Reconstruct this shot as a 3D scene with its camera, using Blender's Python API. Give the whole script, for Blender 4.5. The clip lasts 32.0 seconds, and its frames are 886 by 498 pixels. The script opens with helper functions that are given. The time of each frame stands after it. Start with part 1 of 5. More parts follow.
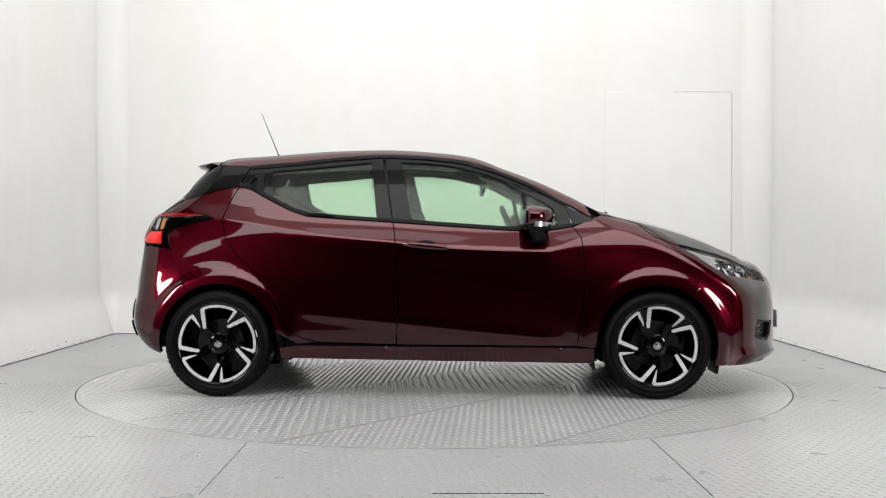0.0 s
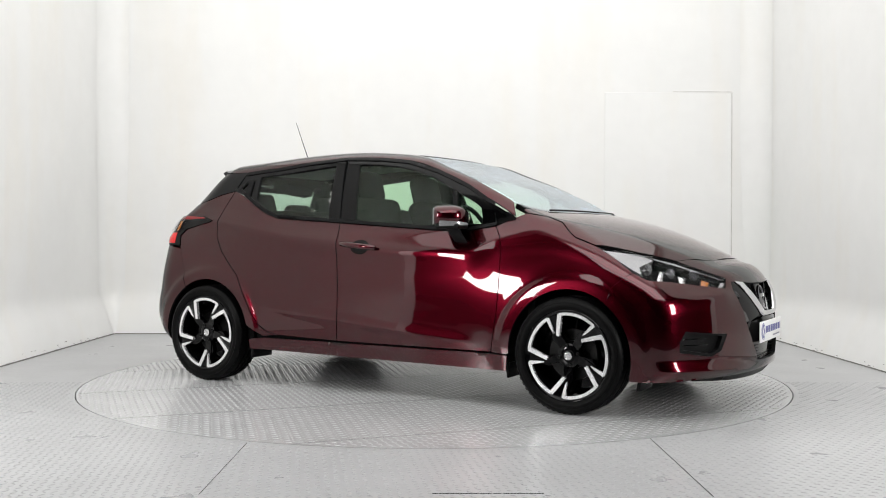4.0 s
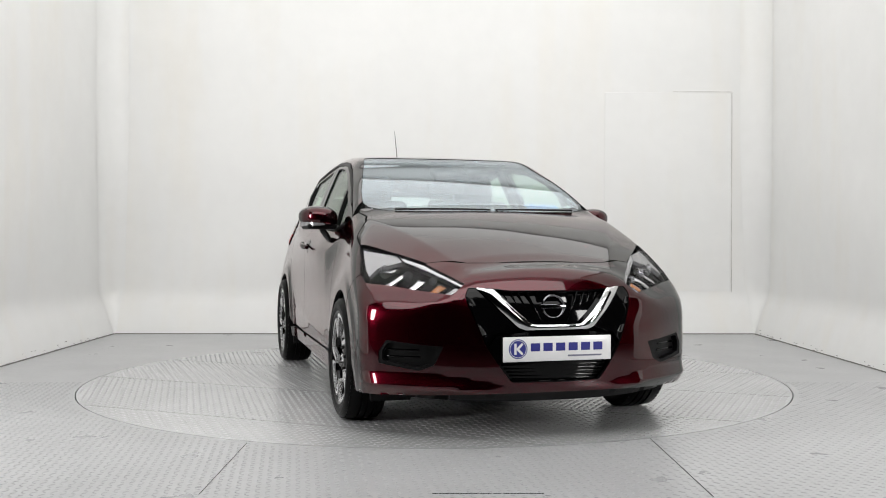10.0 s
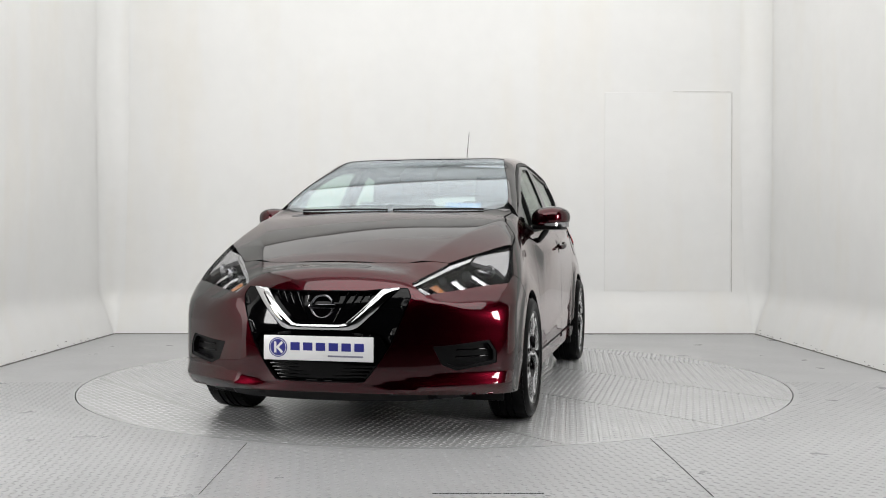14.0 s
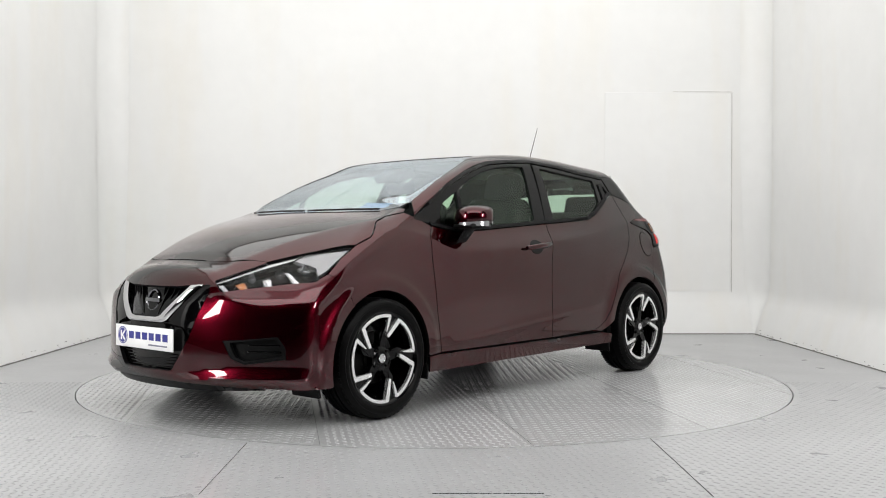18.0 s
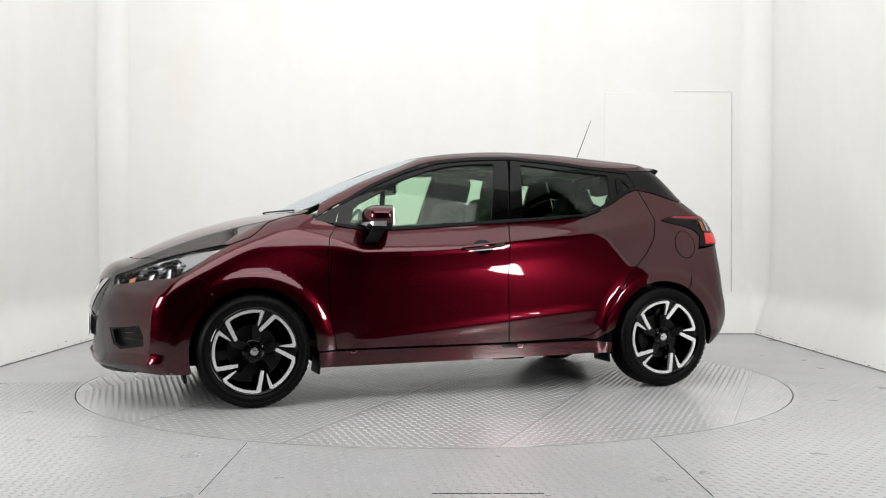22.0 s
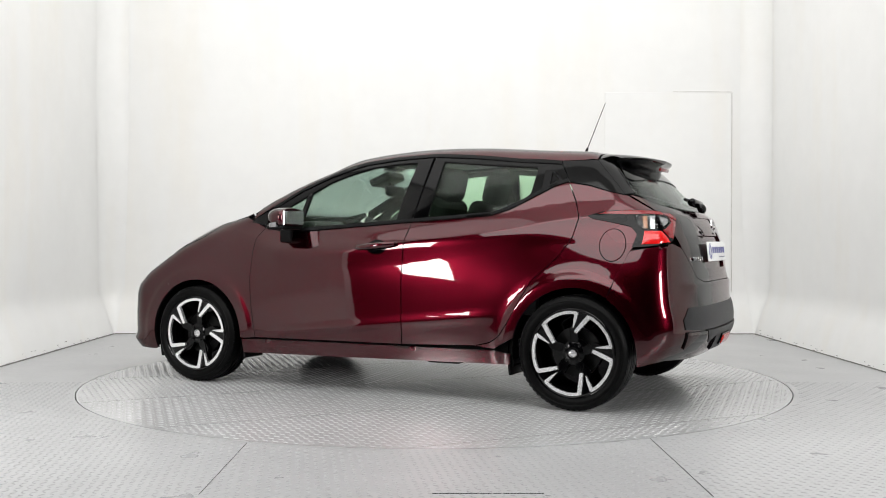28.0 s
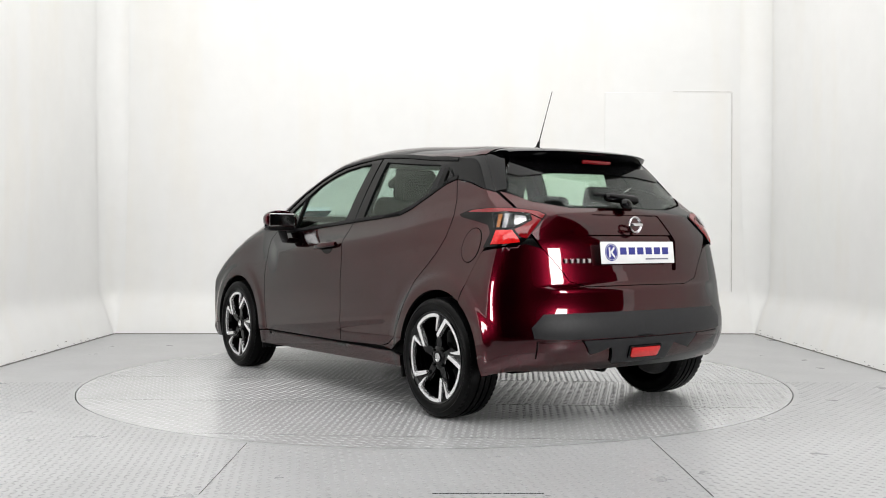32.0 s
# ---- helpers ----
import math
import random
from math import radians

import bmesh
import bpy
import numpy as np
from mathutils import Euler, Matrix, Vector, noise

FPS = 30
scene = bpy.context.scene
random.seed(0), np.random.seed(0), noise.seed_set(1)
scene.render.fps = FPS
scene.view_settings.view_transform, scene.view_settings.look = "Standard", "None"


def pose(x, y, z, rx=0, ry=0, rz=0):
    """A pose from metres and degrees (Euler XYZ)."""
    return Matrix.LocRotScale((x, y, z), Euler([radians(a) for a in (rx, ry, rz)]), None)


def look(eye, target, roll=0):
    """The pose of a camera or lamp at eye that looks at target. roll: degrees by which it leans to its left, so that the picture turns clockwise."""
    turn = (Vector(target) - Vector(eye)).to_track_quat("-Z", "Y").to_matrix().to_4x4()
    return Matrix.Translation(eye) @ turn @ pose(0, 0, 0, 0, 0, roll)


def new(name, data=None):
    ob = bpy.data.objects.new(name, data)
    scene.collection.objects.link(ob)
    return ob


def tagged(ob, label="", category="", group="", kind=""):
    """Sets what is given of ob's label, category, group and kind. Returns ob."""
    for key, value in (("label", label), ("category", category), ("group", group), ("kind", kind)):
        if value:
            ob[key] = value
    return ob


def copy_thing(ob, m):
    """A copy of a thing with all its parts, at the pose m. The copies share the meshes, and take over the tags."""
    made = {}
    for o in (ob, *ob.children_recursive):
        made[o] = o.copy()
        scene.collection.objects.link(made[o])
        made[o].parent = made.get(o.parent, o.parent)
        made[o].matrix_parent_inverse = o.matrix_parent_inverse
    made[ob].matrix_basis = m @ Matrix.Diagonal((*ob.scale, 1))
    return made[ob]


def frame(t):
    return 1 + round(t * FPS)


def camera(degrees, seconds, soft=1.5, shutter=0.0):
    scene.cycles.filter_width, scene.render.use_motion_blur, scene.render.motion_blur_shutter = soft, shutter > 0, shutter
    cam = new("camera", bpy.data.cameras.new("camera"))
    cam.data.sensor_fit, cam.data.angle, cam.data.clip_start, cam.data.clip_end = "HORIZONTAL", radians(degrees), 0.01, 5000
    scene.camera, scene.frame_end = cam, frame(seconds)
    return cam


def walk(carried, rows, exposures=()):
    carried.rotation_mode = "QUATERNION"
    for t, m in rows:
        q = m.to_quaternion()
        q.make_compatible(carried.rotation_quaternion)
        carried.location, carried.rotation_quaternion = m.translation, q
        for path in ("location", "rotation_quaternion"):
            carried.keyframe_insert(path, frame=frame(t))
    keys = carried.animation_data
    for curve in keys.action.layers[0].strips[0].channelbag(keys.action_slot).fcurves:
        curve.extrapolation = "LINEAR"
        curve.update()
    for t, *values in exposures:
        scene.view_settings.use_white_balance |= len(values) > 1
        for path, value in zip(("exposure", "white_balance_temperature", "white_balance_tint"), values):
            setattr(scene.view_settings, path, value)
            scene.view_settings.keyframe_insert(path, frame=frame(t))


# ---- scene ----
from mathutils.geometry import delaunay_2d_cdt

# ---- camera ----
cam = camera(48.4, 32.0, soft=1.0)
EYE = (0.0, -6.5, 0.905)
VIEW = look(EYE, (EYE[0] + 0.00788, EYE[1] + 1.0, EYE[2] - 0.00855), 0.06)

# ---- light ----
world = bpy.data.worlds.new("world")
scene.world = world
world.use_nodes = True
world.node_tree.nodes["Background"].inputs[0].default_value = (0.9, 0.95, 1.0, 1)
world.node_tree.nodes["Background"].inputs[1].default_value = 0.004


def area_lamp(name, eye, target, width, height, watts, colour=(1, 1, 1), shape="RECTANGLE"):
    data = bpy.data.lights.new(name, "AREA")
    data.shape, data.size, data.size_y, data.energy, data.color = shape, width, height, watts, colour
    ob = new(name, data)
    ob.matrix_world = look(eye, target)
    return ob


area_lamp("ceiling_light", (0, 0.2, 4.42), (0, 0.2, 0), 6.2, 5.6, 176, (1.0, 0.995, 0.98))
# unseen fill lamp over the open front, added to even out the wall light
area_lamp("front_fill_lamp", (0, -3.6, 3.9), (0, 2.5, 0.5), 6.0, 2.6, 200, (1.0, 0.995, 0.98))
for s in (-1, 1):  # soft boxes beside the open front of the set
    area_lamp("soft_box", (s * 3.2, -3.6 - s * 0.22, 1.35), (s * 0.4, -0.4, 1.0), 0.5, 1.0, 65, (1.0, 0.99, 0.975))
EXPOSURE = [(0, -0.16), (6, -0.13), (9, -0.24), (12, -0.40), (15, -0.34), (19, -0.20), (24, -0.14), (32, -0.10)]
walk(cam, [(0.0, VIEW), (32.0, VIEW)], EXPOSURE)

# ---- materials ----
def material(name, base, rough=0.5, metal=0.0, coat=0.0, grain=0.0, grain_scale=40.0, bump_by=0.0, bump_scale=200.0, ior=1.45, emit=None, emit_by=0.0, spec=0.5, tint=None, coat_rough=0.02, coat_ior=1.5, blotch=0.0, blotch_scale=1.5, rough_by=0.0):
    m = bpy.data.materials.new(name)
    m.use_nodes = True
    nt = m.node_tree
    b = nt.nodes["Principled BSDF"]
    b.inputs["Base Color"].default_value = (*base, 1)
    b.inputs["Roughness"].default_value = rough
    b.inputs["Metallic"].default_value = metal
    b.inputs["IOR"].default_value = ior
    b.inputs["Specular IOR Level"].default_value = spec
    b.inputs["Coat Weight"].default_value = coat
    b.inputs["Coat Roughness"].default_value = coat_rough
    b.inputs["Coat IOR"].default_value = coat_ior
    if tint:
        b.inputs["Specular Tint"].default_value = (*tint, 1)
    if emit:
        b.inputs["Emission Color"].default_value = (*emit, 1)
        b.inputs["Emission Strength"].default_value = emit_by
    co = nt.nodes.new("ShaderNodeTexCoord")
    if grain or blotch or rough_by:
        last = None
        for by, sc in ((grain, grain_scale), (blotch, blotch_scale)):
            if not by:
                continue
            n = nt.nodes.new("ShaderNodeTexNoise")
            n.inputs["Scale"].default_value, n.inputs["Detail"].default_value = sc, 5
            nt.links.new(co.outputs["Object"], n.inputs["Vector"])
            r = nt.nodes.new("ShaderNodeMapRange")
            r.inputs["From Min"].default_value, r.inputs["From Max"].default_value = 0.3, 0.7
            r.inputs["To Min"].default_value, r.inputs["To Max"].default_value = 1 - by, 1 + by
            nt.links.new(n.outputs["Fac"], r.inputs["Value"])
            mix = nt.nodes.new("ShaderNodeVectorMath")
            mix.operation = "MULTIPLY"
            if last is None:
                mix.inputs[0].default_value = base
            else:
                nt.links.new(last, mix.inputs[0])
            nt.links.new(r.outputs["Result"], mix.inputs[1])
            last = mix.outputs[0]
        if last is not None:
            nt.links.new(last, b.inputs["Base Color"])
        if rough_by:
            n = nt.nodes.new("ShaderNodeTexNoise")
            n.inputs["Scale"].default_value, n.inputs["Detail"].default_value = blotch_scale * 2.3, 6
            nt.links.new(co.outputs["Object"], n.inputs["Vector"])
            r = nt.nodes.new("ShaderNodeMapRange")
            r.inputs["From Min"].default_value, r.inputs["From Max"].default_value = 0.3, 0.7
            r.inputs["To Min"].default_value, r.inputs["To Max"].default_value = rough - rough_by, rough + rough_by
            nt.links.new(n.outputs["Fac"], r.inputs["Value"])
            nt.links.new(r.outputs["Result"], b.inputs["Roughness"])
    if bump_by:
        n = nt.nodes.new("ShaderNodeTexNoise")
        n.inputs["Scale"].default_value, n.inputs["Detail"].default_value = bump_scale, 3
        nt.links.new(co.outputs["Object"], n.inputs["Vector"])
        u = nt.nodes.new("ShaderNodeBump")
        u.inputs["Strength"].default_value, u.inputs["Distance"].default_value = 1.0, bump_by
        nt.links.new(n.outputs["Fac"], u.inputs["Height"])
        nt.links.new(u.outputs["Normal"], b.inputs["Normal"])
    return m


def glass_material(name, tint, gloss=(1, 1, 1), rough=0.0, low=0.018, high=0.6):
    """Thin pane: what passes is tinted, and the mirror on it grows towards a grazing view."""
    m = bpy.data.materials.new(name)
    m.use_nodes = True
    nt = m.node_tree
    nt.nodes.remove(nt.nodes["Principled BSDF"])
    out = nt.nodes["Material Output"]
    t, g, f, q, r, x = (nt.nodes.new("ShaderNode" + k) for k in ("BsdfTransparent", "BsdfGlossy", "LayerWeight", "Math", "MapRange", "MixShader"))
    t.inputs["Color"].default_value = (*tint, 1)
    g.inputs["Color"].default_value = (*gloss, 1)
    g.inputs["Roughness"].default_value = rough
    f.inputs["Blend"].default_value = 0.5
    q.operation = "POWER"
    q.inputs[1].default_value = 5.0
    r.inputs["To Min"].default_value, r.inputs["To Max"].default_value = low, high
    nt.links.new(f.outputs["Facing"], q.inputs[0])
    nt.links.new(q.outputs[0], r.inputs["Value"])
    nt.links.new(r.outputs["Result"], x.inputs[0])
    nt.links.new(t.outputs[0], x.inputs[1])
    nt.links.new(g.outputs[0], x.inputs[2])
    nt.links.new(x.outputs[0], out.inputs["Surface"])
    return m


PAINT = material("red_paint", (0.046, 0.0012, 0.0045), 0.26, 1.0, 1.0, grain=0.10, grain_scale=900, tint=(0.28, 0.012, 0.020), coat_rough=0.025, coat_ior=1.5)
BLACK_GLOSS = material("gloss_black", (0.0012, 0.0012, 0.0014), 0.05, spec=0.24, grain=0.1, grain_scale=30)
BLACK_TRIM = material("black_plastic", (0.003, 0.003, 0.0033), 0.42, spec=0.16, bump_by=0.0002, bump_scale=700, grain=0.15, grain_scale=60)
GREY_TRIM = material("grey_plastic", (0.016, 0.016, 0.0175), 0.45, spec=0.3, bump_by=0.0002, bump_scale=600, grain=0.12, grain_scale=60)
DARK = material("underseal", (0.002, 0.002, 0.002), 0.8, spec=0.1, grain=0.3, grain_scale=25)
RUBBER = material("tyre_rubber", (0.0012, 0.0012, 0.0013), 0.42, grain=0.2, grain_scale=50, bump_by=0.0003, bump_scale=400, spec=0.10)
CHROME = material("chrome", (0.62, 0.62, 0.63), 0.07, 1.0, grain=0.03, grain_scale=20)
SILVER = material("machined_alloy", (0.86, 0.86, 0.87), 0.26, 0.75, grain=0.05, grain_scale=150)
CLOTH = material("seat_cloth", (0.012, 0.012, 0.013), 0.85, grain=0.3, grain_scale=300, bump_by=0.0006, bump_scale=500)
LINING = material("light_headliner", (0.28, 0.28, 0.275), 0.9, grain=0.08, grain_scale=200)
DASH = material("dashboard_plastic", (0.010, 0.010, 0.011), 0.55, grain=0.15, grain_scale=100, bump_by=0.0003, bump_scale=500)
WALL = material("white_wall_paint", (0.755, 0.755, 0.747), 0.42, grain=0.012, grain_scale=6, blotch=0.018, blotch_scale=0.8, bump_by=0.0006, bump_scale=9, rough_by=0.08)
nt = WALL.node_tree  # faint warm streaks running down the paint
streak, stretch, fade, warm = (nt.nodes.new("ShaderNode" + k) for k in ("TexNoise", "Mapping", "MapRange", "Mix"))
warm.data_type, warm.blend_type = "RGBA", "MULTIPLY"
stretch.inputs["Scale"].default_value = (2.2, 2.2, 0.35)
streak.inputs["Scale"].default_value, streak.inputs["Detail"].default_value = 1.4, 4
fade.inputs["From Min"].default_value, fade.inputs["From Max"].default_value = 0.5, 0.75
nt.links.new(nt.nodes["Texture Coordinate"].outputs["Object"], stretch.inputs["Vector"])
nt.links.new(stretch.outputs[0], streak.inputs["Vector"])
nt.links.new(streak.outputs["Fac"], fade.inputs["Value"])
nt.links.new(fade.outputs["Result"], warm.inputs[0])
shade = nt.nodes["Principled BSDF"].inputs["Base Color"]
nt.links.new(shade.links[0].from_socket, warm.inputs[6])
warm.inputs[7].default_value = (0.992, 0.975, 0.945, 1)
nt.links.new(warm.outputs[2], shade)
FLOOR = material("grey_floor_paint", (0.375, 0.378, 0.385), 0.30, grain=0.05, grain_scale=30, blotch=0.06, blotch_scale=1.2, rough_by=0.03)
PLATE = material("grey_tread_plate", (0.54, 0.543, 0.55), 0.23, 0.40, grain=0.05, grain_scale=40, blotch=0.03, blotch_scale=1.6, rough_by=0.04)
SCUFF = material("scuff_grey", (0.20, 0.19, 0.18), 0.7, grain=0.3, grain_scale=40)
GAP = material("door_gap_shadow", (0.56, 0.545, 0.52), 0.7, grain=0.2, grain_scale=9)
SEAM = material("dark_joint", (0.03, 0.03, 0.03), 0.7, grain=0.3, grain_scale=30)
BACKROOM = material("dark_studio_wall", (0.02, 0.02, 0.021), 0.7, grain=0.1, grain_scale=3)
GLASS = glass_material("tinted_side_glass", (0.82, 0.92, 0.83))
DARK_GLASS = glass_material("rear_glass", (0.80, 0.86, 0.83))
SCREEN = glass_material("windscreen_glass", (0.88, 0.93, 0.94), (0.90, 0.95, 1.0), low=0.15, high=1.0)
LENS = glass_material("clear_lens", (0.96, 0.96, 0.96), low=0.008, high=0.12)
RED_LENS = material("red_lamp_plastic", (0.17, 0.003, 0.006), 0.12, coat=0.4, grain=0.25, grain_scale=120)
FOG_RED = material("bright_red_plastic", (0.55, 0.008, 0.008), 0.15, coat=0.5, grain=0.25, grain_scale=120)
AMBER = material("amber_lamp_plastic", (0.30, 0.09, 0.012), 0.15, coat=0.5, grain=0.2, grain_scale=120)
BOWL = material("lamp_bowl", (0.62, 0.62, 0.64), 0.18, 1.0, grain=0.2, grain_scale=80)
REFLECTOR = material("lamp_reflector", (0.46, 0.46, 0.48), 0.16, 1.0, grain=0.1, grain_scale=80)
LAMP_DARK = material("lamp_bezel", (0.004, 0.004, 0.0045), 0.5, spec=0.12, grain=0.15, grain_scale=60)
SIGN_WHITE = material("plate_white", (0.78, 0.78, 0.78), 0.35, coat=0.3, grain=0.02, grain_scale=12, blotch=0.03, blotch_scale=9)
SIGN_BLUE = material("sign_blue", (0.025, 0.028, 0.21), 0.4, grain=0.05, grain_scale=30)
SIGN_GREY = material("sign_grey", (0.18, 0.18, 0.24), 0.5, grain=0.05, grain_scale=30)
STICKER = material("sticker_white", (0.7, 0.72, 0.72), 0.5, grain=0.05, grain_scale=30)
PAPER_BLUE = material("blue_disc_paper", (0.20, 0.38, 0.62), 0.6, grain=0.15, grain_scale=60)
DISC = material("brake_disc_steel", (0.014, 0.014, 0.014), 0.4, 0.9, grain=0.15, grain_scale=120)
INDICATOR = material("indicator_lens", (0.27, 0.27, 0.28), 0.2, 0.5, coat=0.5, grain=0.15, grain_scale=150)


# chrome darkened for the grille badge: the dark room's reflection put into its colour
SHADED_CHROME = material("shaded_chrome", (0.16, 0.16, 0.17), 0.08, 1.0, grain=0.05, grain_scale=30)


# ---- mesh helpers ----
def link(name, mesh, mats, parent=None, label=""):
    ob = new(name, mesh)
    for m in mats if isinstance(mats, (list, tuple)) else [mats]:
        mesh.materials.append(m)
    if parent:
        ob.parent = parent
    if label:
        ob["label"] = label
    return ob


def part(name, bm, mats, parent=None, label="", smooth=None):
    bm.normal_update()
    mesh = bpy.data.meshes.new(name)
    bm.to_mesh(mesh)
    bm.free()
    if smooth is not None:
        for p in mesh.polygons:
            p.use_smooth = True
        mesh.set_sharp_from_angle(angle=radians(smooth))
    return link(name, mesh, mats, parent, label)


def raw(name, verts, faces, mats, parent=None, label="", smooth=None):
    mesh = bpy.data.meshes.new(name)
    mesh.from_pydata([tuple(v) for v in verts], [], [tuple(f) for f in faces])
    mesh.update()
    if smooth is not None:
        for p in mesh.polygons:
            p.use_smooth = True
        mesh.set_sharp_from_angle(angle=radians(smooth))
    return link(name, mesh, mats, parent, label)


def add_box(bm, size, at=(0, 0, 0), turn=(0, 0, 0), bevel=0.0, segments=2):
    made = bmesh.ops.create_cube(bm, size=1)["verts"]
    m = pose(*at, *turn) @ Matrix.Diagonal((*size, 1))
    bmesh.ops.transform(bm, matrix=m, verts=made)
    if bevel:
        edges = list({e for v in made for e in v.link_edges})
        bmesh.ops.bevel(bm, geom=edges, offset=bevel, segments=segments, affect="EDGES", profile=0.5)


def add_tube(bm, r1, r2, length, at=(0, 0, 0), turn=(0, 0, 0), segments=24, caps=True):
    made = bmesh.ops.create_cone(bm, cap_ends=caps, segments=segments, radius1=r1, radius2=r2, depth=length)["verts"]
    bmesh.ops.transform(bm, matrix=pose(*at, *turn), verts=made)


def add_ball(bm, size, at=(0, 0, 0), turn=(0, 0, 0), u=20, v=12):
    made = bmesh.ops.create_uvsphere(bm, u_segments=u, v_segments=v, radius=0.5)["verts"]
    bmesh.ops.transform(bm, matrix=pose(*at, *turn) @ Matrix.Diagonal((*size, 1)), verts=made)


def lathe(bm, profile, segments=64, axis="Y"):
    """Spin (radius, along) pairs round the Y axis."""
    rings = []
    for i in range(segments):
        a = 2 * math.pi * i / segments
        rings.append([bm.verts.new((r * math.cos(a), w, r * math.sin(a))) for r, w in profile])
    for i in range(segments):
        p, q = rings[i], rings[(i + 1) % segments]
        for k in range(len(profile) - 1):
            bm.faces.new((p[k], p[k + 1], q[k + 1], q[k]))



# ---- body form: numpy functions, x forward, y to the left, z up ----
def curve(xs, ys):
    """A smooth curve through a few design stations (monotone cubic)."""
    xs, ys = np.array(xs, float), np.array(ys, float)
    h, dl = np.diff(xs), np.diff(ys) / np.diff(xs)
    m = np.concatenate([[dl[0]], np.where(dl[:-1] * dl[1:] > 0, (h[:-1] + h[1:]) / ((h[1:]) / np.where(dl[:-1] == 0, 1e-9, dl[:-1]) + (h[:-1]) / np.where(dl[1:] == 0, 1e-9, dl[1:])), 0.0), [dl[-1]]])

    def at(x):
        x = np.asarray(x, float)
        i = np.clip(np.searchsorted(xs, x) - 1, 0, len(xs) - 2)
        t = np.clip((x - xs[i]) / h[i], -0.5, 1.5)
        lin = ys[i] + (x - xs[i]) * np.where(t < 0.5, m[i], m[i + 1]) + np.where(t > 0.5, ys[i + 1] - ys[i] - h[i] * m[i + 1], 0)
        c = (2 * t**3 - 3 * t**2 + 1) * ys[i] + (t**3 - 2 * t**2 + t) * h[i] * m[i] + (3 * t**2 - 2 * t**3) * ys[i + 1] + (t**3 - t**2) * h[i] * m[i + 1]
        return np.where((x < xs[0]) | (x > xs[-1]), lin, c)
    return at


def smax(a, b, k):
    h = np.maximum(k - np.abs(a - b), 0) / k
    return np.maximum(a, b) + h * h * k * 0.25


def bump(v, w):
    return np.exp(-(v / w) ** 2)


top_line = curve([-1.75, -1.6, -1.3, -1.0, -0.6, -0.35, 0.0, 0.2, 0.4, 0.6, 0.8, 0.95, 1.05, 1.2, 1.4, 1.6, 1.8, 1.92, 2.02, 2.1],
                 [1.355, 1.382, 1.413, 1.433, 1.461, 1.467, 1.448, 1.419, 1.343, 1.267, 1.178, 1.103, 1.076, 1.050, 1.001, 0.934, 0.848, 0.792, 0.782, 0.744])
crown = curve([-1.6, 0.0, 0.5, 0.9, 1.1, 1.6, 2.0], [0.044, 0.043, 0.031, 0.044, 0.079, 0.169, 0.263])
lower = curve([0.15, 0.2, 0.25, 0.3, 0.4, 0.5, 0.6, 0.7, 0.8, 1.0],
              [0.815, 0.826, 0.830, 0.833, 0.837, 0.838, 0.8385, 0.8385, 0.838, 0.838])
upper = curve([0.5, 0.9, 0.97, 1.1, 1.25, 1.4, 1.5], [1.02, 0.807, 0.770, 0.722, 0.660, 0.585, 0.523])
crease = curve([-1.9, -1.26, -0.83, -0.6, -0.24, 0.07, 0.42, 0.63, 0.83, 1.05, 1.25, 1.53], [1.05, 1.026, 0.964, 0.932, 0.896, 0.862, 0.846, 0.846, 0.92, 0.965, 0.938, 0.86])
ridge = curve([-1.8, -1.55, -1.4, -0.4, 0.0, 0.3, 0.6, 0.85, 1.25, 1.5, 1.6], [0.0, 0.0, 0.013, 0.013, 0.009, 0.006, 0.006, 0.008, 0.007, 0.0, 0.0])
tuck = curve([-0.9, -0.25, 0.65, 0.9], [0.50, 0.435, 0.345, 0.33])
cabin = curve([-1.9, -1.5, -0.9, -0.3, 0.3, 0.95, 1.4], [-0.060, -0.045, -0.007, 0.000, -0.004, -0.032, -0.023])
low = curve([-1.9, -1.5, -1.0, 0.0, 1.0, 1.5, 1.9], [-0.03, -0.012, -0.012, -0.010, -0.003, 0.004, -0.010])
nose = curve([0.1, 0.18, 0.25, 0.4, 0.5, 0.6, 0.66, 0.75, 0.9], [1.966, 2.057, 2.102, 2.112, 2.108, 2.091, 2.067, 2.016, 1.925])
tail = curve([0.15, 0.25, 0.32, 0.44, 0.5, 0.58, 0.7, 0.8, 0.9, 1.0, 1.06, 1.12, 1.36, 1.5],
             [-1.70, -1.79, -1.86, -1.90, -1.895, -1.878, -1.862, -1.845, -1.828, -1.785, -1.742, -1.68, -1.44, -1.30])
fold = curve([1.0, 1.2, 1.6, 1.97, 2.1], [0.72, 0.645, 0.48, 0.33, 0.28])


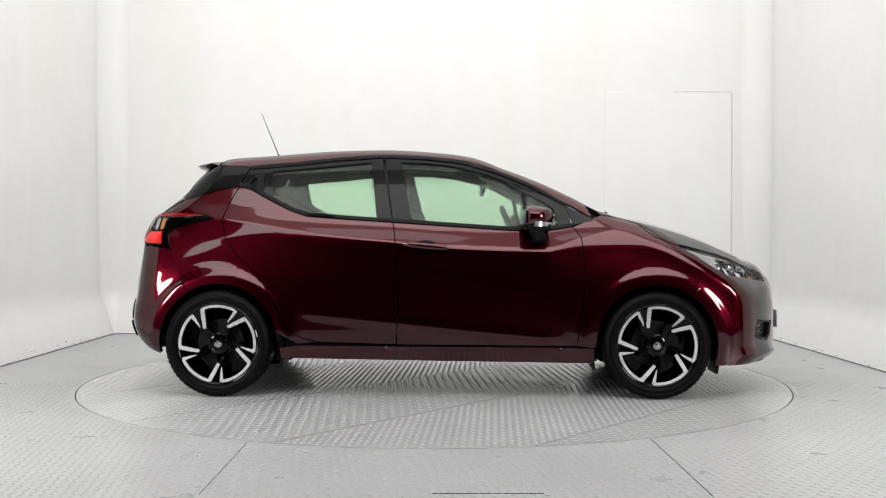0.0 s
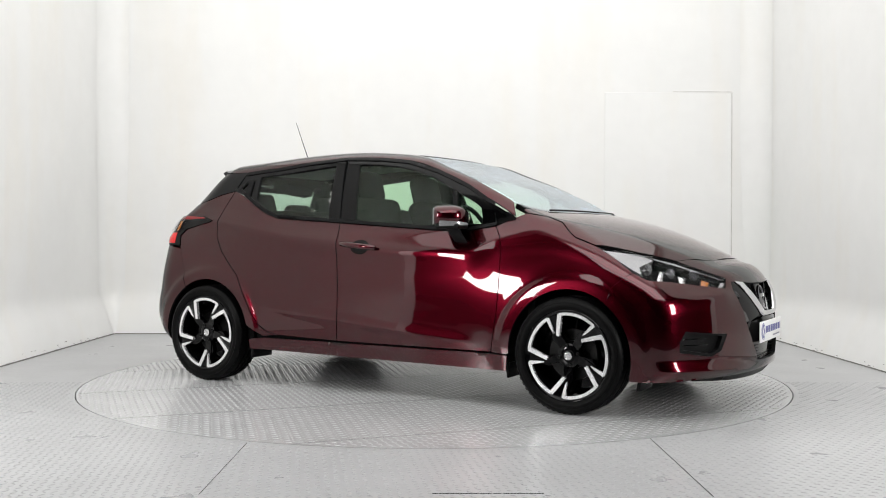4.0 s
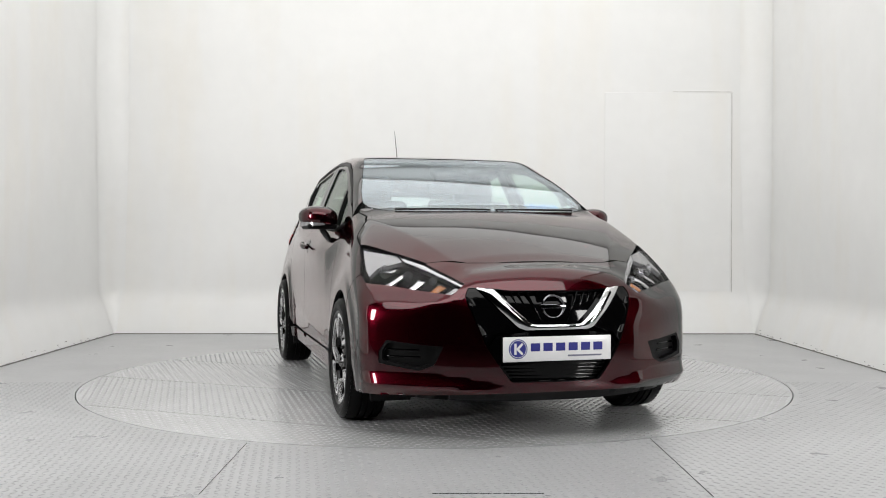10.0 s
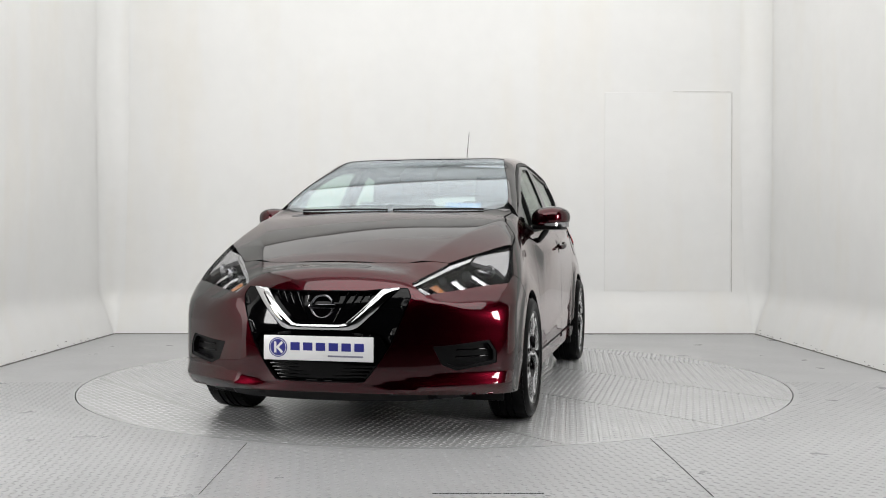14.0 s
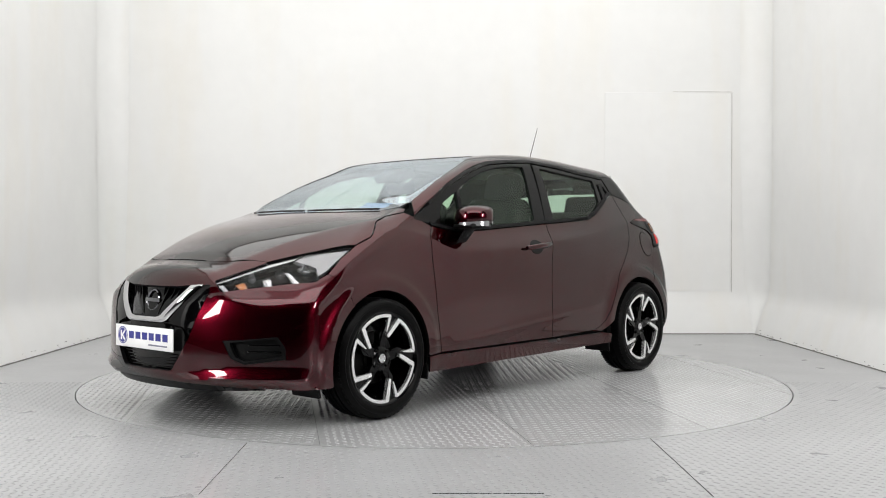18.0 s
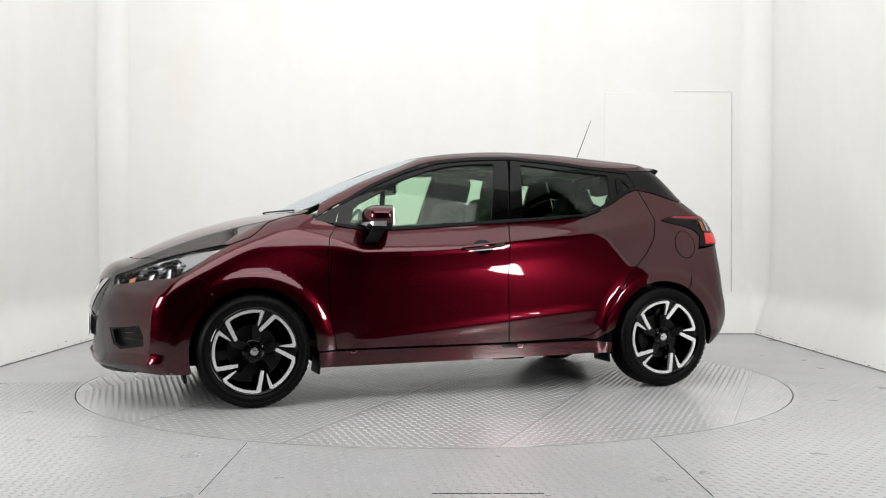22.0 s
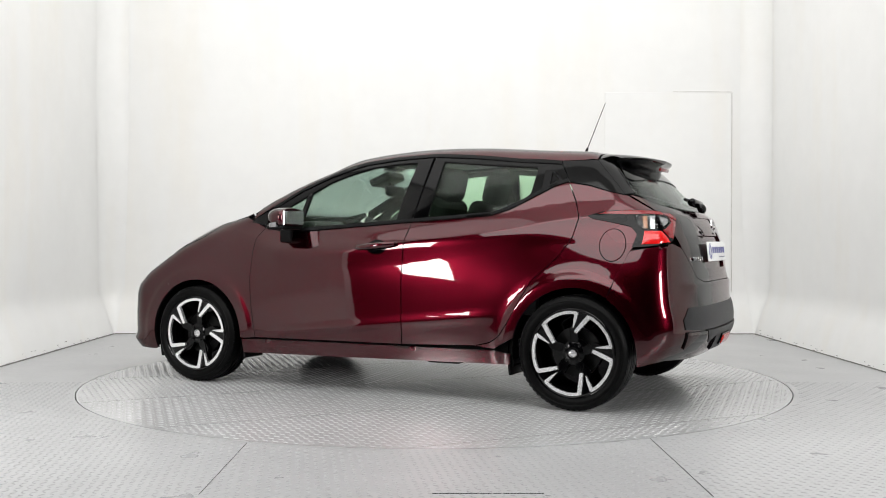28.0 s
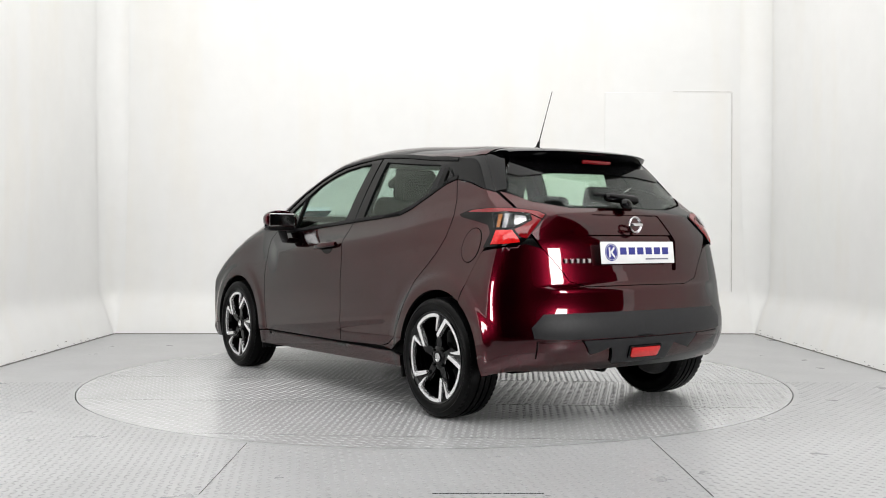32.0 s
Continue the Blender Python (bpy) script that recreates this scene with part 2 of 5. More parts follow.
def side(x, z):
    """Half width: the upright lower side and the leaning cabin side meet in a crease; the arches flare."""
    over = upper(z) + cabin(x)
    zc = crease(x)
    lean = np.maximum(lower(zc) + low(x) - upper(zc) - cabin(x), 0) / (zc - 0.62)
    t = z - 0.68
    under = lower(z) + low(x) - lean * 0.5 * (t + np.sqrt(t * t + 0.012))
    inside = np.clip((0.75 - x) / 0.15, 0, 1) * np.clip((x + 0.85) / 0.15, 0, 1)
    under = under + inside * 0.0032 * (bump(z - tuck(x), 0.030) - 0.5 * bump(z - tuck(x) - 0.14, 0.10))
    y = -smax(-under, -over, 0.016)
    h = z - zc
    y = y + np.maximum(ridge(x), 0) * np.maximum(0, 1 - np.where(h > 0, h / 0.10, -h / 0.13)) ** 1.3
    for cx, flare in ((1.2625, 0.011), (-1.2625, 0.017)):
        r = np.hypot(x - cx, z - 0.308)
        k, b = np.clip((0.49 - r) / 0.12, 0, 1), np.clip((0.445 - r) / 0.050, 0, 1)
        y = y + flare * (0.5 * k * k * (3 - 2 * k) + 0.5 * b * b * (3 - 2 * b)) * np.clip((z - 0.12) / 0.2, 0, 1)
    return y


def sharp(v, up, down):
    """A sharp ridge at v = 0 that runs out above and below."""
    return np.maximum(0, 1 - np.where(v > 0, v / up, -v / down)) ** 1.3


def step_up(v, a, b):
    t = np.clip((v - a) / (b - a), 0, 1)
    return t * t * (3 - 2 * t)


def form(x, y, z):
    """Below zero inside the body shell."""
    y = np.abs(y)
    fall = np.maximum(y - fold(x), 0) * np.clip((x - 1.0) / 0.2, 0, 1)
    top = z - (top_line(x) - crown(x) * y * y - 0.24 * (np.sqrt(fall * fall + 2e-4) - 0.0141))
    sd = y - side(x, z)
    shape = 0.010 * sharp(z - 0.638 + 0.05 * (y - 0.4), 0.035, 0.13) * step_up(y, 0.38, 0.50)
    shape = shape + 0.026 * sharp(z - 0.256 + 0.045 * step_up(y, 0.62, 0.12), 0.05, 0.07) * step_up(y, 0.05, 0.50)
    fr = x - (nose(z) - 0.31 * (y / 0.8) ** 2.2 + shape)
    shape = 0.014 * sharp(z - 0.665, 0.03, 0.12) * step_up(y, 0.66, 0.5) + 0.010 * sharp(z - 1.055 + 0.03 * y, 0.05, 0.10) * step_up(y, 0.60, 0.45)
    rr = (tail(z) + 0.05 * (y / 0.75) ** 2 + (0.075 + 0.10 * step_up(z, 1.02, 1.2)) * (y / 0.75) ** 4 - shape) - x
    f = smax(sd, top * 0.9, 0.07)
    f = smax(f, fr * 0.9, 0.06)
    f = smax(f, rr * 0.9, 0.09)
    return f


R2 = 0.5 ** 0.5
# each view: two axes of the flat drawing, the way towards the eye, and how far out to look
VIEWS = {"side": ((1, 0, 0), (0, 0, 1), (0, 1, 0), 0.0, 1.1), "front": ((0, 1, 0), (0, 0, 1), (1, 0, 0), 0.9, 2.5),
         "rear": ((0, 1, 0), (0, 0, 1), (-1, 0, 0), 0.9, 2.5), "top": ((1, 0, 0), (0, 1, 0), (0, 0, 1), 0.3, 1.7),
         "front_corner": ((R2, -R2, 0), (0, 0, 1), (R2, R2, 0), 0.6, 2.4), "rear_corner": ((R2, R2, 0), (0, 0, 1), (-R2, R2, 0), 0.5, 2.4)}


def onto(view, a, b):
    """Points of the shell over the flat places (a, b) of a view."""
    a, b = np.asarray(a, float), np.asarray(b, float)
    u, v, w, near, far = VIEWS[view]
    base = a[:, None] * np.array(u) + b[:, None] * np.array(v)
    lo, hi, w = np.full(a.shape, near), np.full(a.shape, far), np.array(w, float)
    for _ in range(36):
        m = (lo + hi) / 2
        inside = form(*(base + m[:, None] * w).T) < 0
        lo, hi = np.where(inside, m, lo), np.where(inside, hi, m)
    return base + ((lo + hi) / 2)[:, None] * w


def lay(view, pairs):
    return onto(view, *np.array(pairs, float).T)


def flat(view, points):
    u, v = VIEWS[view][:2]
    return np.stack([points @ np.array(u), points @ np.array(v)], 1)


def normals(p):
    e = 2e-3
    n = np.stack([form(*(p + d).T) - form(*(p - d).T) for d in np.eye(3) * e], -1)
    return n / np.linalg.norm(n, axis=-1, keepdims=True)



def resample(outline, step, soft=True):
    """Round the outline's corners a little and set points along it about a step apart."""
    p = np.array(outline, float)
    if soft:
        q = np.roll(p, -1, 0)
        d = np.linalg.norm(q - p, axis=1, keepdims=True)
        cut = np.minimum(0.25, 0.005 / np.maximum(d, 1e-6))
        p = np.stack([p + (q - p) * cut, q - (q - p) * cut], 1).reshape(-1, 2)
    out = []
    for a, b in zip(p, np.roll(p, -1, 0)):
        n = max(1, int(np.ceil(np.linalg.norm(b - a) / step)))
        out += [a + (b - a) * k / n for k in range(n)]
    return np.array(out)


def inset(p, by):
    area = np.sum(p[:, 0] * np.roll(p[:, 1], -1) - np.roll(p[:, 0], -1) * p[:, 1])
    t = np.roll(p, -1, 0) - np.roll(p, 1, 0)
    t /= np.maximum(np.linalg.norm(t, axis=1, keepdims=True), 1e-9)
    n = np.stack([-t[:, 1], t[:, 0]], 1) * (1 if area > 0 else -1)
    return p + n * by


def within(pts, poly):
    x, y = pts[:, 0], pts[:, 1]
    inside = np.zeros(len(pts), bool)
    for (x1, y1), (x2, y2) in zip(poly, np.roll(poly, -1, 0)):
        if y1 != y2:
            inside ^= ((y1 > y) != (y2 > y)) & (x < (x2 - x1) * (y - y1) / (y2 - y1) + x1)
    return inside


def flat_mesh(loops, step, spine=None):
    """Triangles over an outline with holes: points, triangles, and the loops as runs of point numbers."""
    from_loops = np.concatenate(loops)
    lo, hi = from_loops.min(0), from_loops.max(0)
    gx, gy = np.meshgrid(np.arange(lo[0] + step / 2, hi[0], step), np.arange(lo[1] + step / 2, hi[1], step * 0.87))
    gx = gx + (np.arange(len(gx)) % 2)[:, None] * step / 2
    grid = np.stack([gx.ravel(), gy.ravel()], 1)
    keep = within(grid, inset(loops[0], step * 0.4))
    for h in loops[1:]:
        keep &= ~within(grid, inset(h, -step * 0.4))
    grid = grid[keep]
    if spine is not None:
        inside = within(spine, inset(loops[0], 0.008))
        for h in loops[1:]:
            inside &= ~within(spine, inset(h, -0.008))
        spine = spine[inside]
        if len(spine):
            clear = np.min(np.linalg.norm(grid[:, None] - spine[None], axis=2), axis=1) > 0.013
            grid = np.concatenate([grid[clear], spine])
    pts = np.concatenate([from_loops, grid])
    edges, runs, at = [], [], 0
    for l in loops:
        n = len(l)
        runs.append(list(range(at, at + n)))
        edges += [(at + i, at + (i + 1) % n) for i in range(n)]
        at += n
    v, _, f, orig, _, _ = delaunay_2d_cdt([Vector(p) for p in pts], edges, [], 0, 1e-5)
    v = np.array([tuple(q) for q in v])
    first = {}
    for k, o in enumerate(orig):
        for i in o:
            first[i] = k
    f = np.array([t for t in f if len(t) == 3])
    mid = v[f].mean(1)
    ok = within(mid, loops[0])
    for h in loops[1:]:
        ok &= ~within(mid, h)
    f = f[ok]
    return v, f, [[first[i] for i in r] for r in runs]


def panel(name, parent, view, outline, mats, mirror=False, holes=(), gap=0.003, depth=0.02, lift=0.0, step=0.03, label="", soft=True, both=False, dome=0.0, spine=False):
    """A piece of the body's skin: its outline in a flat view, laid onto the form, with an edge and an inner face.
    mirror: on the right-hand side; both: left and right halves in one piece."""
    mats = mats if isinstance(mats, (list, tuple)) else [mats]
    outline = np.array(outline, float)
    if both:  # carry the halves a little past the middle, then trim them on it
        way = np.array([VIEWS[view][0][1], VIEWS[view][1][1]])
        outline[np.abs(onto(view, *outline.T)[:, 1]) < 2e-3] -= 0.06 * way / (way @ way)
    loops = [inset(resample(outline, step, soft), gap)] + [inset(resample(h, step, soft), -gap) for h in holes]
    rows = None
    if spine:  # close rows of points along the crease
        xs = np.arange(outline[:, 0].min(), outline[:, 0].max(), 0.014)
        xs = xs[ridge(xs) > 0.0015]
        rows = np.concatenate([np.stack([xs + k, crease(xs + k) + d], 1) for d, k in ((-0.008, 0.007), (0.0, 0.0), (0.008, 0.007))])
    v, f, runs = flat_mesh(loops, step, rows)
    p = onto(view, v[:, 0], v[:, 1])
    n = normals(p)
    rise = np.full(len(p), lift)
    if dome:
        edge = np.concatenate(loops)
        rise += dome * (1 - np.exp(-np.min(np.linalg.norm(v[:, None] - edge[None], axis=2), axis=1) / 0.02))
    p = p + n * rise[:, None]
    if both:
        p[:, 1] = np.maximum(p[:, 1], 0)
    fn = np.cross(p[f[:, 1]] - p[f[:, 0]], p[f[:, 2]] - p[f[:, 0]])
    f = np.where(((fn * n[f[:, 0]]).sum(1) < 0)[:, None], f[:, ::-1], f)
    ways = {(a, b) for t in f.tolist() for a, b in ((t[0], t[1]), (t[1], t[2]), (t[2], t[0]))}
    lips = []
    N = len(p)
    for r in runs:
        for a, b in zip(r, r[1:] + r[:1]):
            if (a, b) in ways:
                lips.append((b, a, N + a, N + b))
            elif (b, a) in ways:
                lips.append((a, b, N + b, N + a))
    verts, faces, loop_n, mat_of = [], [], [], []
    for s in ((1, -1) if both else (-1,) if mirror else (1,)):
        k = np.array([1, s, 1])
        at, pp, nn = len(verts), p * k, n * k
        inner = pp - nn * depth
        verts += pp.tolist() + inner.tolist()
        turn = slice(None, None, s)
        for t in f.tolist():
            t = t[turn]
            faces.append([at + i for i in t])
            loop_n += [nn[i] for i in t]
        for t in f.tolist():
            t = t[::-1][turn]
            faces.append([at + N + i for i in t])
            loop_n += [-nn[i] for i in t]
        mat_of += [0] * len(f) + [1] * (len(f) + len(lips))
        va = np.array(verts)
        for q in lips:
            q = [at + i for i in q][turn]
            faces.append(q)
            c = np.cross(va[q[1]] - va[q[0]], va[q[2]] - va[q[0]])
            c = c / max(np.linalg.norm(c), 1e-9)
            loop_n += [c] * 4
    mesh = bpy.data.meshes.new(name)
    mesh.from_pydata(verts, [], faces)
    mesh.polygons.foreach_set("material_index", [k if len(mats) > 1 else 0 for k in mat_of])
    mesh.polygons.foreach_set("use_smooth", [True] * len(faces))
    if dome:
        mesh.set_sharp_from_angle(angle=radians(50))
    else:
        mesh.normals_split_custom_set([tuple(q) for q in loop_n])
    return link(name, mesh, mats, parent, label)


# ---- the studio ----
def setting(ob, label, category):
    return tagged(ob, label, category, kind="structure")


HALF, BACK, OPEN, HIGH = 3.1, 3.03, -2.25, 4.5


def wall_profile():
    """Out from the floor's edge and up: a sloped skirting panel, then the upright wall."""
    bend = [(0.13 - 0.055 * (1 - k) ** 2.2, 0.25 + 0.22 * k) for k in (0.0, 0.2, 0.4, 0.6, 0.8, 1.0)]
    return [(0.0, 0.0), *bend, (0.13, 2.0), (0.13, HIGH), (0.33, HIGH), (0.33, 0.0)]


def wall(name, run, label):
    """A wall along the x axis of its own pose, its foot on the line y = 0, towards y > 0."""
    verts, faces, pr = [], [], wall_profile()
    for x in (-run / 2, run / 2):
        for out, up in pr:
            reach = x + math.copysign(out, x)
            verts.append((reach, out, up))
    n = len(pr)
    for k in range(n):
        faces.append((k, (k + 1) % n, n + (k + 1) % n, n + k))
    faces += [tuple(range(n))[::-1], tuple(range(n, 2 * n))]
    ob = raw(name, verts, faces, WALL, smooth=30)
    return setting(ob, label, "wall")


wall_back = wall("wall_back", 2 * HALF, "white painted studio back wall with sloped skirting panel")
wall_back.matrix_world = pose(0, BACK, 0)
wall_left = wall("wall_left", BACK - OPEN, "white painted studio side wall with sloped skirting panel")
wall_left.matrix_world = pose(-HALF, (BACK + OPEN) / 2, 0, 0, 0, 90)
wall_right = wall("wall_right", BACK - OPEN - 0.40, "white painted studio side wall with sloped skirting panel")
wall_right.matrix_world = pose(HALF, (BACK + OPEN + 0.40) / 2, 0, 0, 0, -90)

bm = bmesh.new()
add_box(bm, (7.2, 8.6, 0.2), (0, -0.6, 4.6))
setting(part("ceiling", bm, WALL), "white studio ceiling", "ceiling")
bm = bmesh.new()
add_box(bm, (14, 0.2, 5.6), (0, -11, 2.7))
for x in (-7.0, 7.0):
    add_box(bm, (0.2, 9.2, 5.6), (x, -6.4, 2.7))
for x in (-5.25, 5.25):
    add_box(bm, (3.5, 0.2, 5.6), (x, -1.9, 2.7))
add_box(bm, (14, 8.2, 0.2), (0, -7.0, 5.62))
setting(part("wall_studio", bm, BACKROOM), "dark unlit walls of the room behind the set", "wall")

RIM = 2.23


def ring_plate(r, size, z, thick):
    """A floor sheet with a round opening."""
    n = 160
    inner = [(r * math.cos(2 * math.pi * k / n), r * math.sin(2 * math.pi * k / n)) for k in range(n)]
    x0, x1, y0, y1 = size
    outer = []
    for x, y in inner:
        s = min((x1 if x > 0 else -x0) / max(abs(x), 1e-6), (y1 if y > 0 else -y0) / max(abs(y), 1e-6))
        outer.append((x * s, y * s))
    verts = [(x, y, z) for x, y in inner + outer] + [(x, y, z - thick) for x, y in inner]
    faces = [(k, (k + 1) % n, n + (k + 1) % n, n + k) for k in range(n)]
    faces = [f[::-1] for f in faces] + [(k, 2 * n + k, 2 * n + (k + 1) % n, (k + 1) % n)[::-1] for k in range(n)]
    return verts, faces


v, f = ring_plate(RIM, (-7, 7, -3.75, 3.4), 0.0, 0.05)
floor = setting(raw("floor", v, f, FLOOR), "grey painted studio floor round the turntable", "floor")
# out of view: near-black floor added so the car's lower sides mirror dark
bm = bmesh.new()
add_box(bm, (14, 7.45, 0.05), (0, -7.475, -0.025))
part("dark_reflection_floor", bm, BACKROOM, floor, "near-black floor out of view, added to darken the car's reflections")
bm = bmesh.new()
add_box(bm, (15, 16, 0.1), (0, -3.5, -0.11))
setting(part("ground", bm, SEAM), "dark pit floor under the turntable", "floor")


def tread_bars(inside, z, turn=0.0, pitch=0.036, length=0.031, wide=0.0135, rise=0.0021):
    """Raised lozenges in alternate directions, like pressed tread plate."""
    verts, faces = [], []
    n = int((2 * RIM * 1.05 if turn > 10 else 9.2) / pitch) + 2
    ct, st = math.cos(math.radians(turn)), math.sin(math.radians(turn))
    for i in range(-n // 2, n // 2):
        for j in range(-n // 2, n // 2):
            x, y = pitch * (i * ct - j * st), pitch * (i * st + j * ct)
            if not inside(x, y):
                continue
            a = math.radians(turn + (45 if (i + j) % 2 else -45))
            c, s = math.cos(a), math.sin(a)
            k = len(verts)
            for u, w, h in ((-length / 2, 0, 0), (0, -wide / 2, 0), (length / 2, 0, 0), (0, wide / 2, 0), (-length * 0.28, 0, rise), (length * 0.28, 0, rise)):
                verts.append((x + u * c - w * s, y + u * s + w * c, z + h))
            faces += [(k, k + 1, k + 5, k + 4), (k + 1, k + 2, k + 5), (k + 2, k + 3, k + 4, k + 5), (k + 3, k, k + 4)]
    return verts, faces


v, f = tread_bars(lambda x, y: x * x + y * y > (RIM + 0.03) ** 2 and abs(x) < 3.06 and -3.4 < y < -0.2, 0.0, 8.0)
tread = raw("tread_pattern", v, f, FLOOR, floor)
tread["kind"] = "stuff"
# joints between the floor's steel sheets
for x, y, w, l, a in ((0.984, -2.52, 0.0022, 1.02, 0.0), (-0.84, -2.55, 0.0010, 0.9, 0.0), (0.19, -2.985, 0.4, 0.0014, 0.0)):
    bm = bmesh.new()
    add_box(bm, (w, l, 0.003), (x, y, 0.0009), (0, 0, a))
    part("floor_joint", bm, SEAM, floor)

turntable = tagged(new("turntable"), "round grey tread-plate turntable flush with the studio floor", "turntable")
bm = bmesh.new()
add_tube(bm, RIM - 0.007, RIM - 0.007, 0.05, (0, 0, -0.025), segments=160)
part("disc", bm, PLATE, turntable, smooth=30)
LAY, SEAMS = 51.0, (-1.763, -0.833, 0.097, 1.027, 1.957)  # the disc's steel strips: their direction and the joints between them


def across(x, y):
    return -math.sin(math.radians(LAY)) * x + math.cos(math.radians(LAY)) * y


for k, (lo, hi) in enumerate(zip((-2.3, *SEAMS), (*SEAMS, 2.3))):
    v, f = tread_bars(lambda x, y: x * x + y * y < (RIM - 0.03) ** 2 and lo + 0.012 < across(x, y) < hi - 0.012, 0.0, LAY + (38 if k % 2 else 0))
    tread = raw("tread_pattern", v, f, PLATE, turntable)
    tread["kind"] = "stuff"
for off in SEAMS:
    bm = bmesh.new()
    add_box(bm, (2 * math.sqrt((RIM - 0.02) ** 2 - off * off), 0.0018, 0.003), (off * -math.sin(math.radians(LAY)), off * math.cos(math.radians(LAY)), -0.0009), (0, 0, LAY))
    part("plate_joint", bm, SEAM, turntable)

# rounded upright corners of the set, and the flush door in the back wall
for s in (-1, 1):
    n, verts, faces = 12, [], []
    line = wall_profile()[:-2]
    for out, z in line:
        q = 0.02 + 0.22 * min(1.0, z / 0.6)
        for k in range(n + 1):
            a = math.radians(90 * k / n)
            verts.append((s * (HALF + out - 0.002 - q + q * math.sin(a)), BACK + out - 0.002 - q + q * math.cos(a), z))
    m = n + 1
    for b in range(0, m * (len(line) - 1), m):
        faces += [(b + k, b + k + 1, b + m + k + 1, b + m + k)[::s] for k in range(n)]
    setting(raw("trim", verts, faces, WALL, smooth=40), "rounded white corner trim between the studio walls", "trim")
rng = random.Random(4)  # scuffs along the foot of the side walls
verts, faces = [], []
for s in (-1, 1):
    for k in range(46):
        y, z, l, h = rng.uniform(-0.6, 2.9), rng.choice((0.006, 0.012, 0.02, 0.045)) * rng.uniform(0.6, 1.4), rng.uniform(0.008, 0.06), rng.uniform(0.002, 0.006)
        for a, b in ((y, z), (y + l, z + rng.uniform(-0.003, 0.003)), (y + l, z + h), (y, z + h * 0.6)):
            verts.append((s * (HALF + b * 0.303 - 0.0012), a, b))
        n = len(verts)
        faces.append((n - 4, n - 3, n - 2, n - 1)[::s])
scuffs = raw("scuff", verts, faces, SCUFF, wall_left)
scuffs.matrix_parent_inverse = wall_left.matrix_world.inverted()
scuffs["kind"] = "stuff"
for at, size in (((0, BACK - 0.003, 0.004), (2 * HALF, 0.006, 0.008)), ((-HALF + 0.003, (BACK + OPEN) / 2, 0.004), (0.006, BACK - OPEN, 0.008)), ((HALF - 0.003, (BACK + OPEN) / 2, 0.004), (0.006, BACK - OPEN, 0.008))):
    bm = bmesh.new()
    add_box(bm, size, at)
    part("edge_joint", bm, SCUFF, floor, "thin dark joint along the wall")
door = setting(new("door_1"), "flush white door leaf in the back wall, closed", "door")
bm = bmesh.new()
add_box(bm, (1.24, 0.012, 1.95), (2.28, BACK + 0.13, 1.385), bevel=0.003)
part("door_leaf", bm, WALL, door)
for at, size in (((2.909, BACK + 0.128, 1.385), (0.005, 0.01, 1.96)), ((2.62, BACK + 0.128, 2.367), (0.58, 0.01, 0.004))):
    bm = bmesh.new()
    add_box(bm, size, at)
    part("door_gap", bm, GAP, door)


# ---- the car ----
car = tagged(new("hatchback_car"), "dark metallic red five-door hatchback on the turntable", "car")
shell = [PAINT, BLACK_TRIM]
HUB = [(1.2625, 0.308), (-1.2625, 0.308)]


def arc(k, r, a0, a1, n=14):
    cx, cz = HUB[k]
    return [(cx + r * math.cos(math.radians(a0 + (a1 - a0) * i / n)), cz + r * math.sin(math.radians(a0 + (a1 - a0) * i / n))) for i in range(n + 1)]


ARCH = 0.345
FRAME_TOP = [(0.90, 1.035), (0.763, 1.116), (0.706, 1.146), (0.568, 1.226), (0.36, 1.315), (0.146, 1.379), (-0.07, 1.405), (-0.325, 1.416), (-0.576, 1.400), (-0.871, 1.367), (-1.12, 1.347)]
BELT = [(0.793, 0.985), (0.622, 0.957), (0.427, 0.963), (-0.254, 1.010), (-0.514, 1.027), (-0.757, 1.045), (-0.865, 1.081), (-0.987, 1.142), (-1.101, 1.204), (-1.179, 1.228)]
F_GLASS = [(0.495, 1.194), (0.362, 1.264), (0.22, 1.314), (0.077, 1.348), (-0.068, 1.365), (-0.215, 1.371), (-0.144, 1.031), (0.189, 1.007), (0.457, 0.986), (0.526, 0.983)]
TRI_GLASS = [(0.707, 1.002), (0.681, 1.088), (0.635, 1.121), (0.516, 1.183), (0.545, 0.998)]
R_GLASS = [(-0.395, 1.370), (-0.57, 1.353), (-0.755, 1.335), (-0.985, 1.317), (-0.965, 1.17), (-0.906, 1.127), (-0.82, 1.08), (-0.702, 1.052), (-0.517, 1.044), (-0.353, 1.036)]
SILL_Z = 0.30
R_SEAM = [(-1.179, 1.228), (-1.232, 1.12), (-1.262, 1.03), (-1.236, 0.924), (-1.179, 0.838), (-1.112, 0.77), (-1.02, 0.686), (-0.945, 0.56), (-0.885, 0.45), (-0.83, 0.375), (-0.77, 0.338), (-0.682, 0.318)]
F_SEAM = [(0.793, 0.985), (0.837, 0.921), (0.851, 0.83), (0.854, 0.674), (0.842, 0.517), (0.808, SILL_Z)]

# the bonnet's edge, shared by its neighbours
NOSE_EDGE = lay("front", [(0.0, 0.805), (0.21, 0.800), (0.344, 0.799), (0.447, 0.806), (0.52, 0.797)])
LAMP_EDGE = lay("front", [(0.645, 0.846)])
WING_EDGE = lay("top", [(1.385, 0.762), (1.27, 0.757), (1.232, 0.738), (1.17, 0.690), (1.08, 0.668), (0.96, 0.688)])

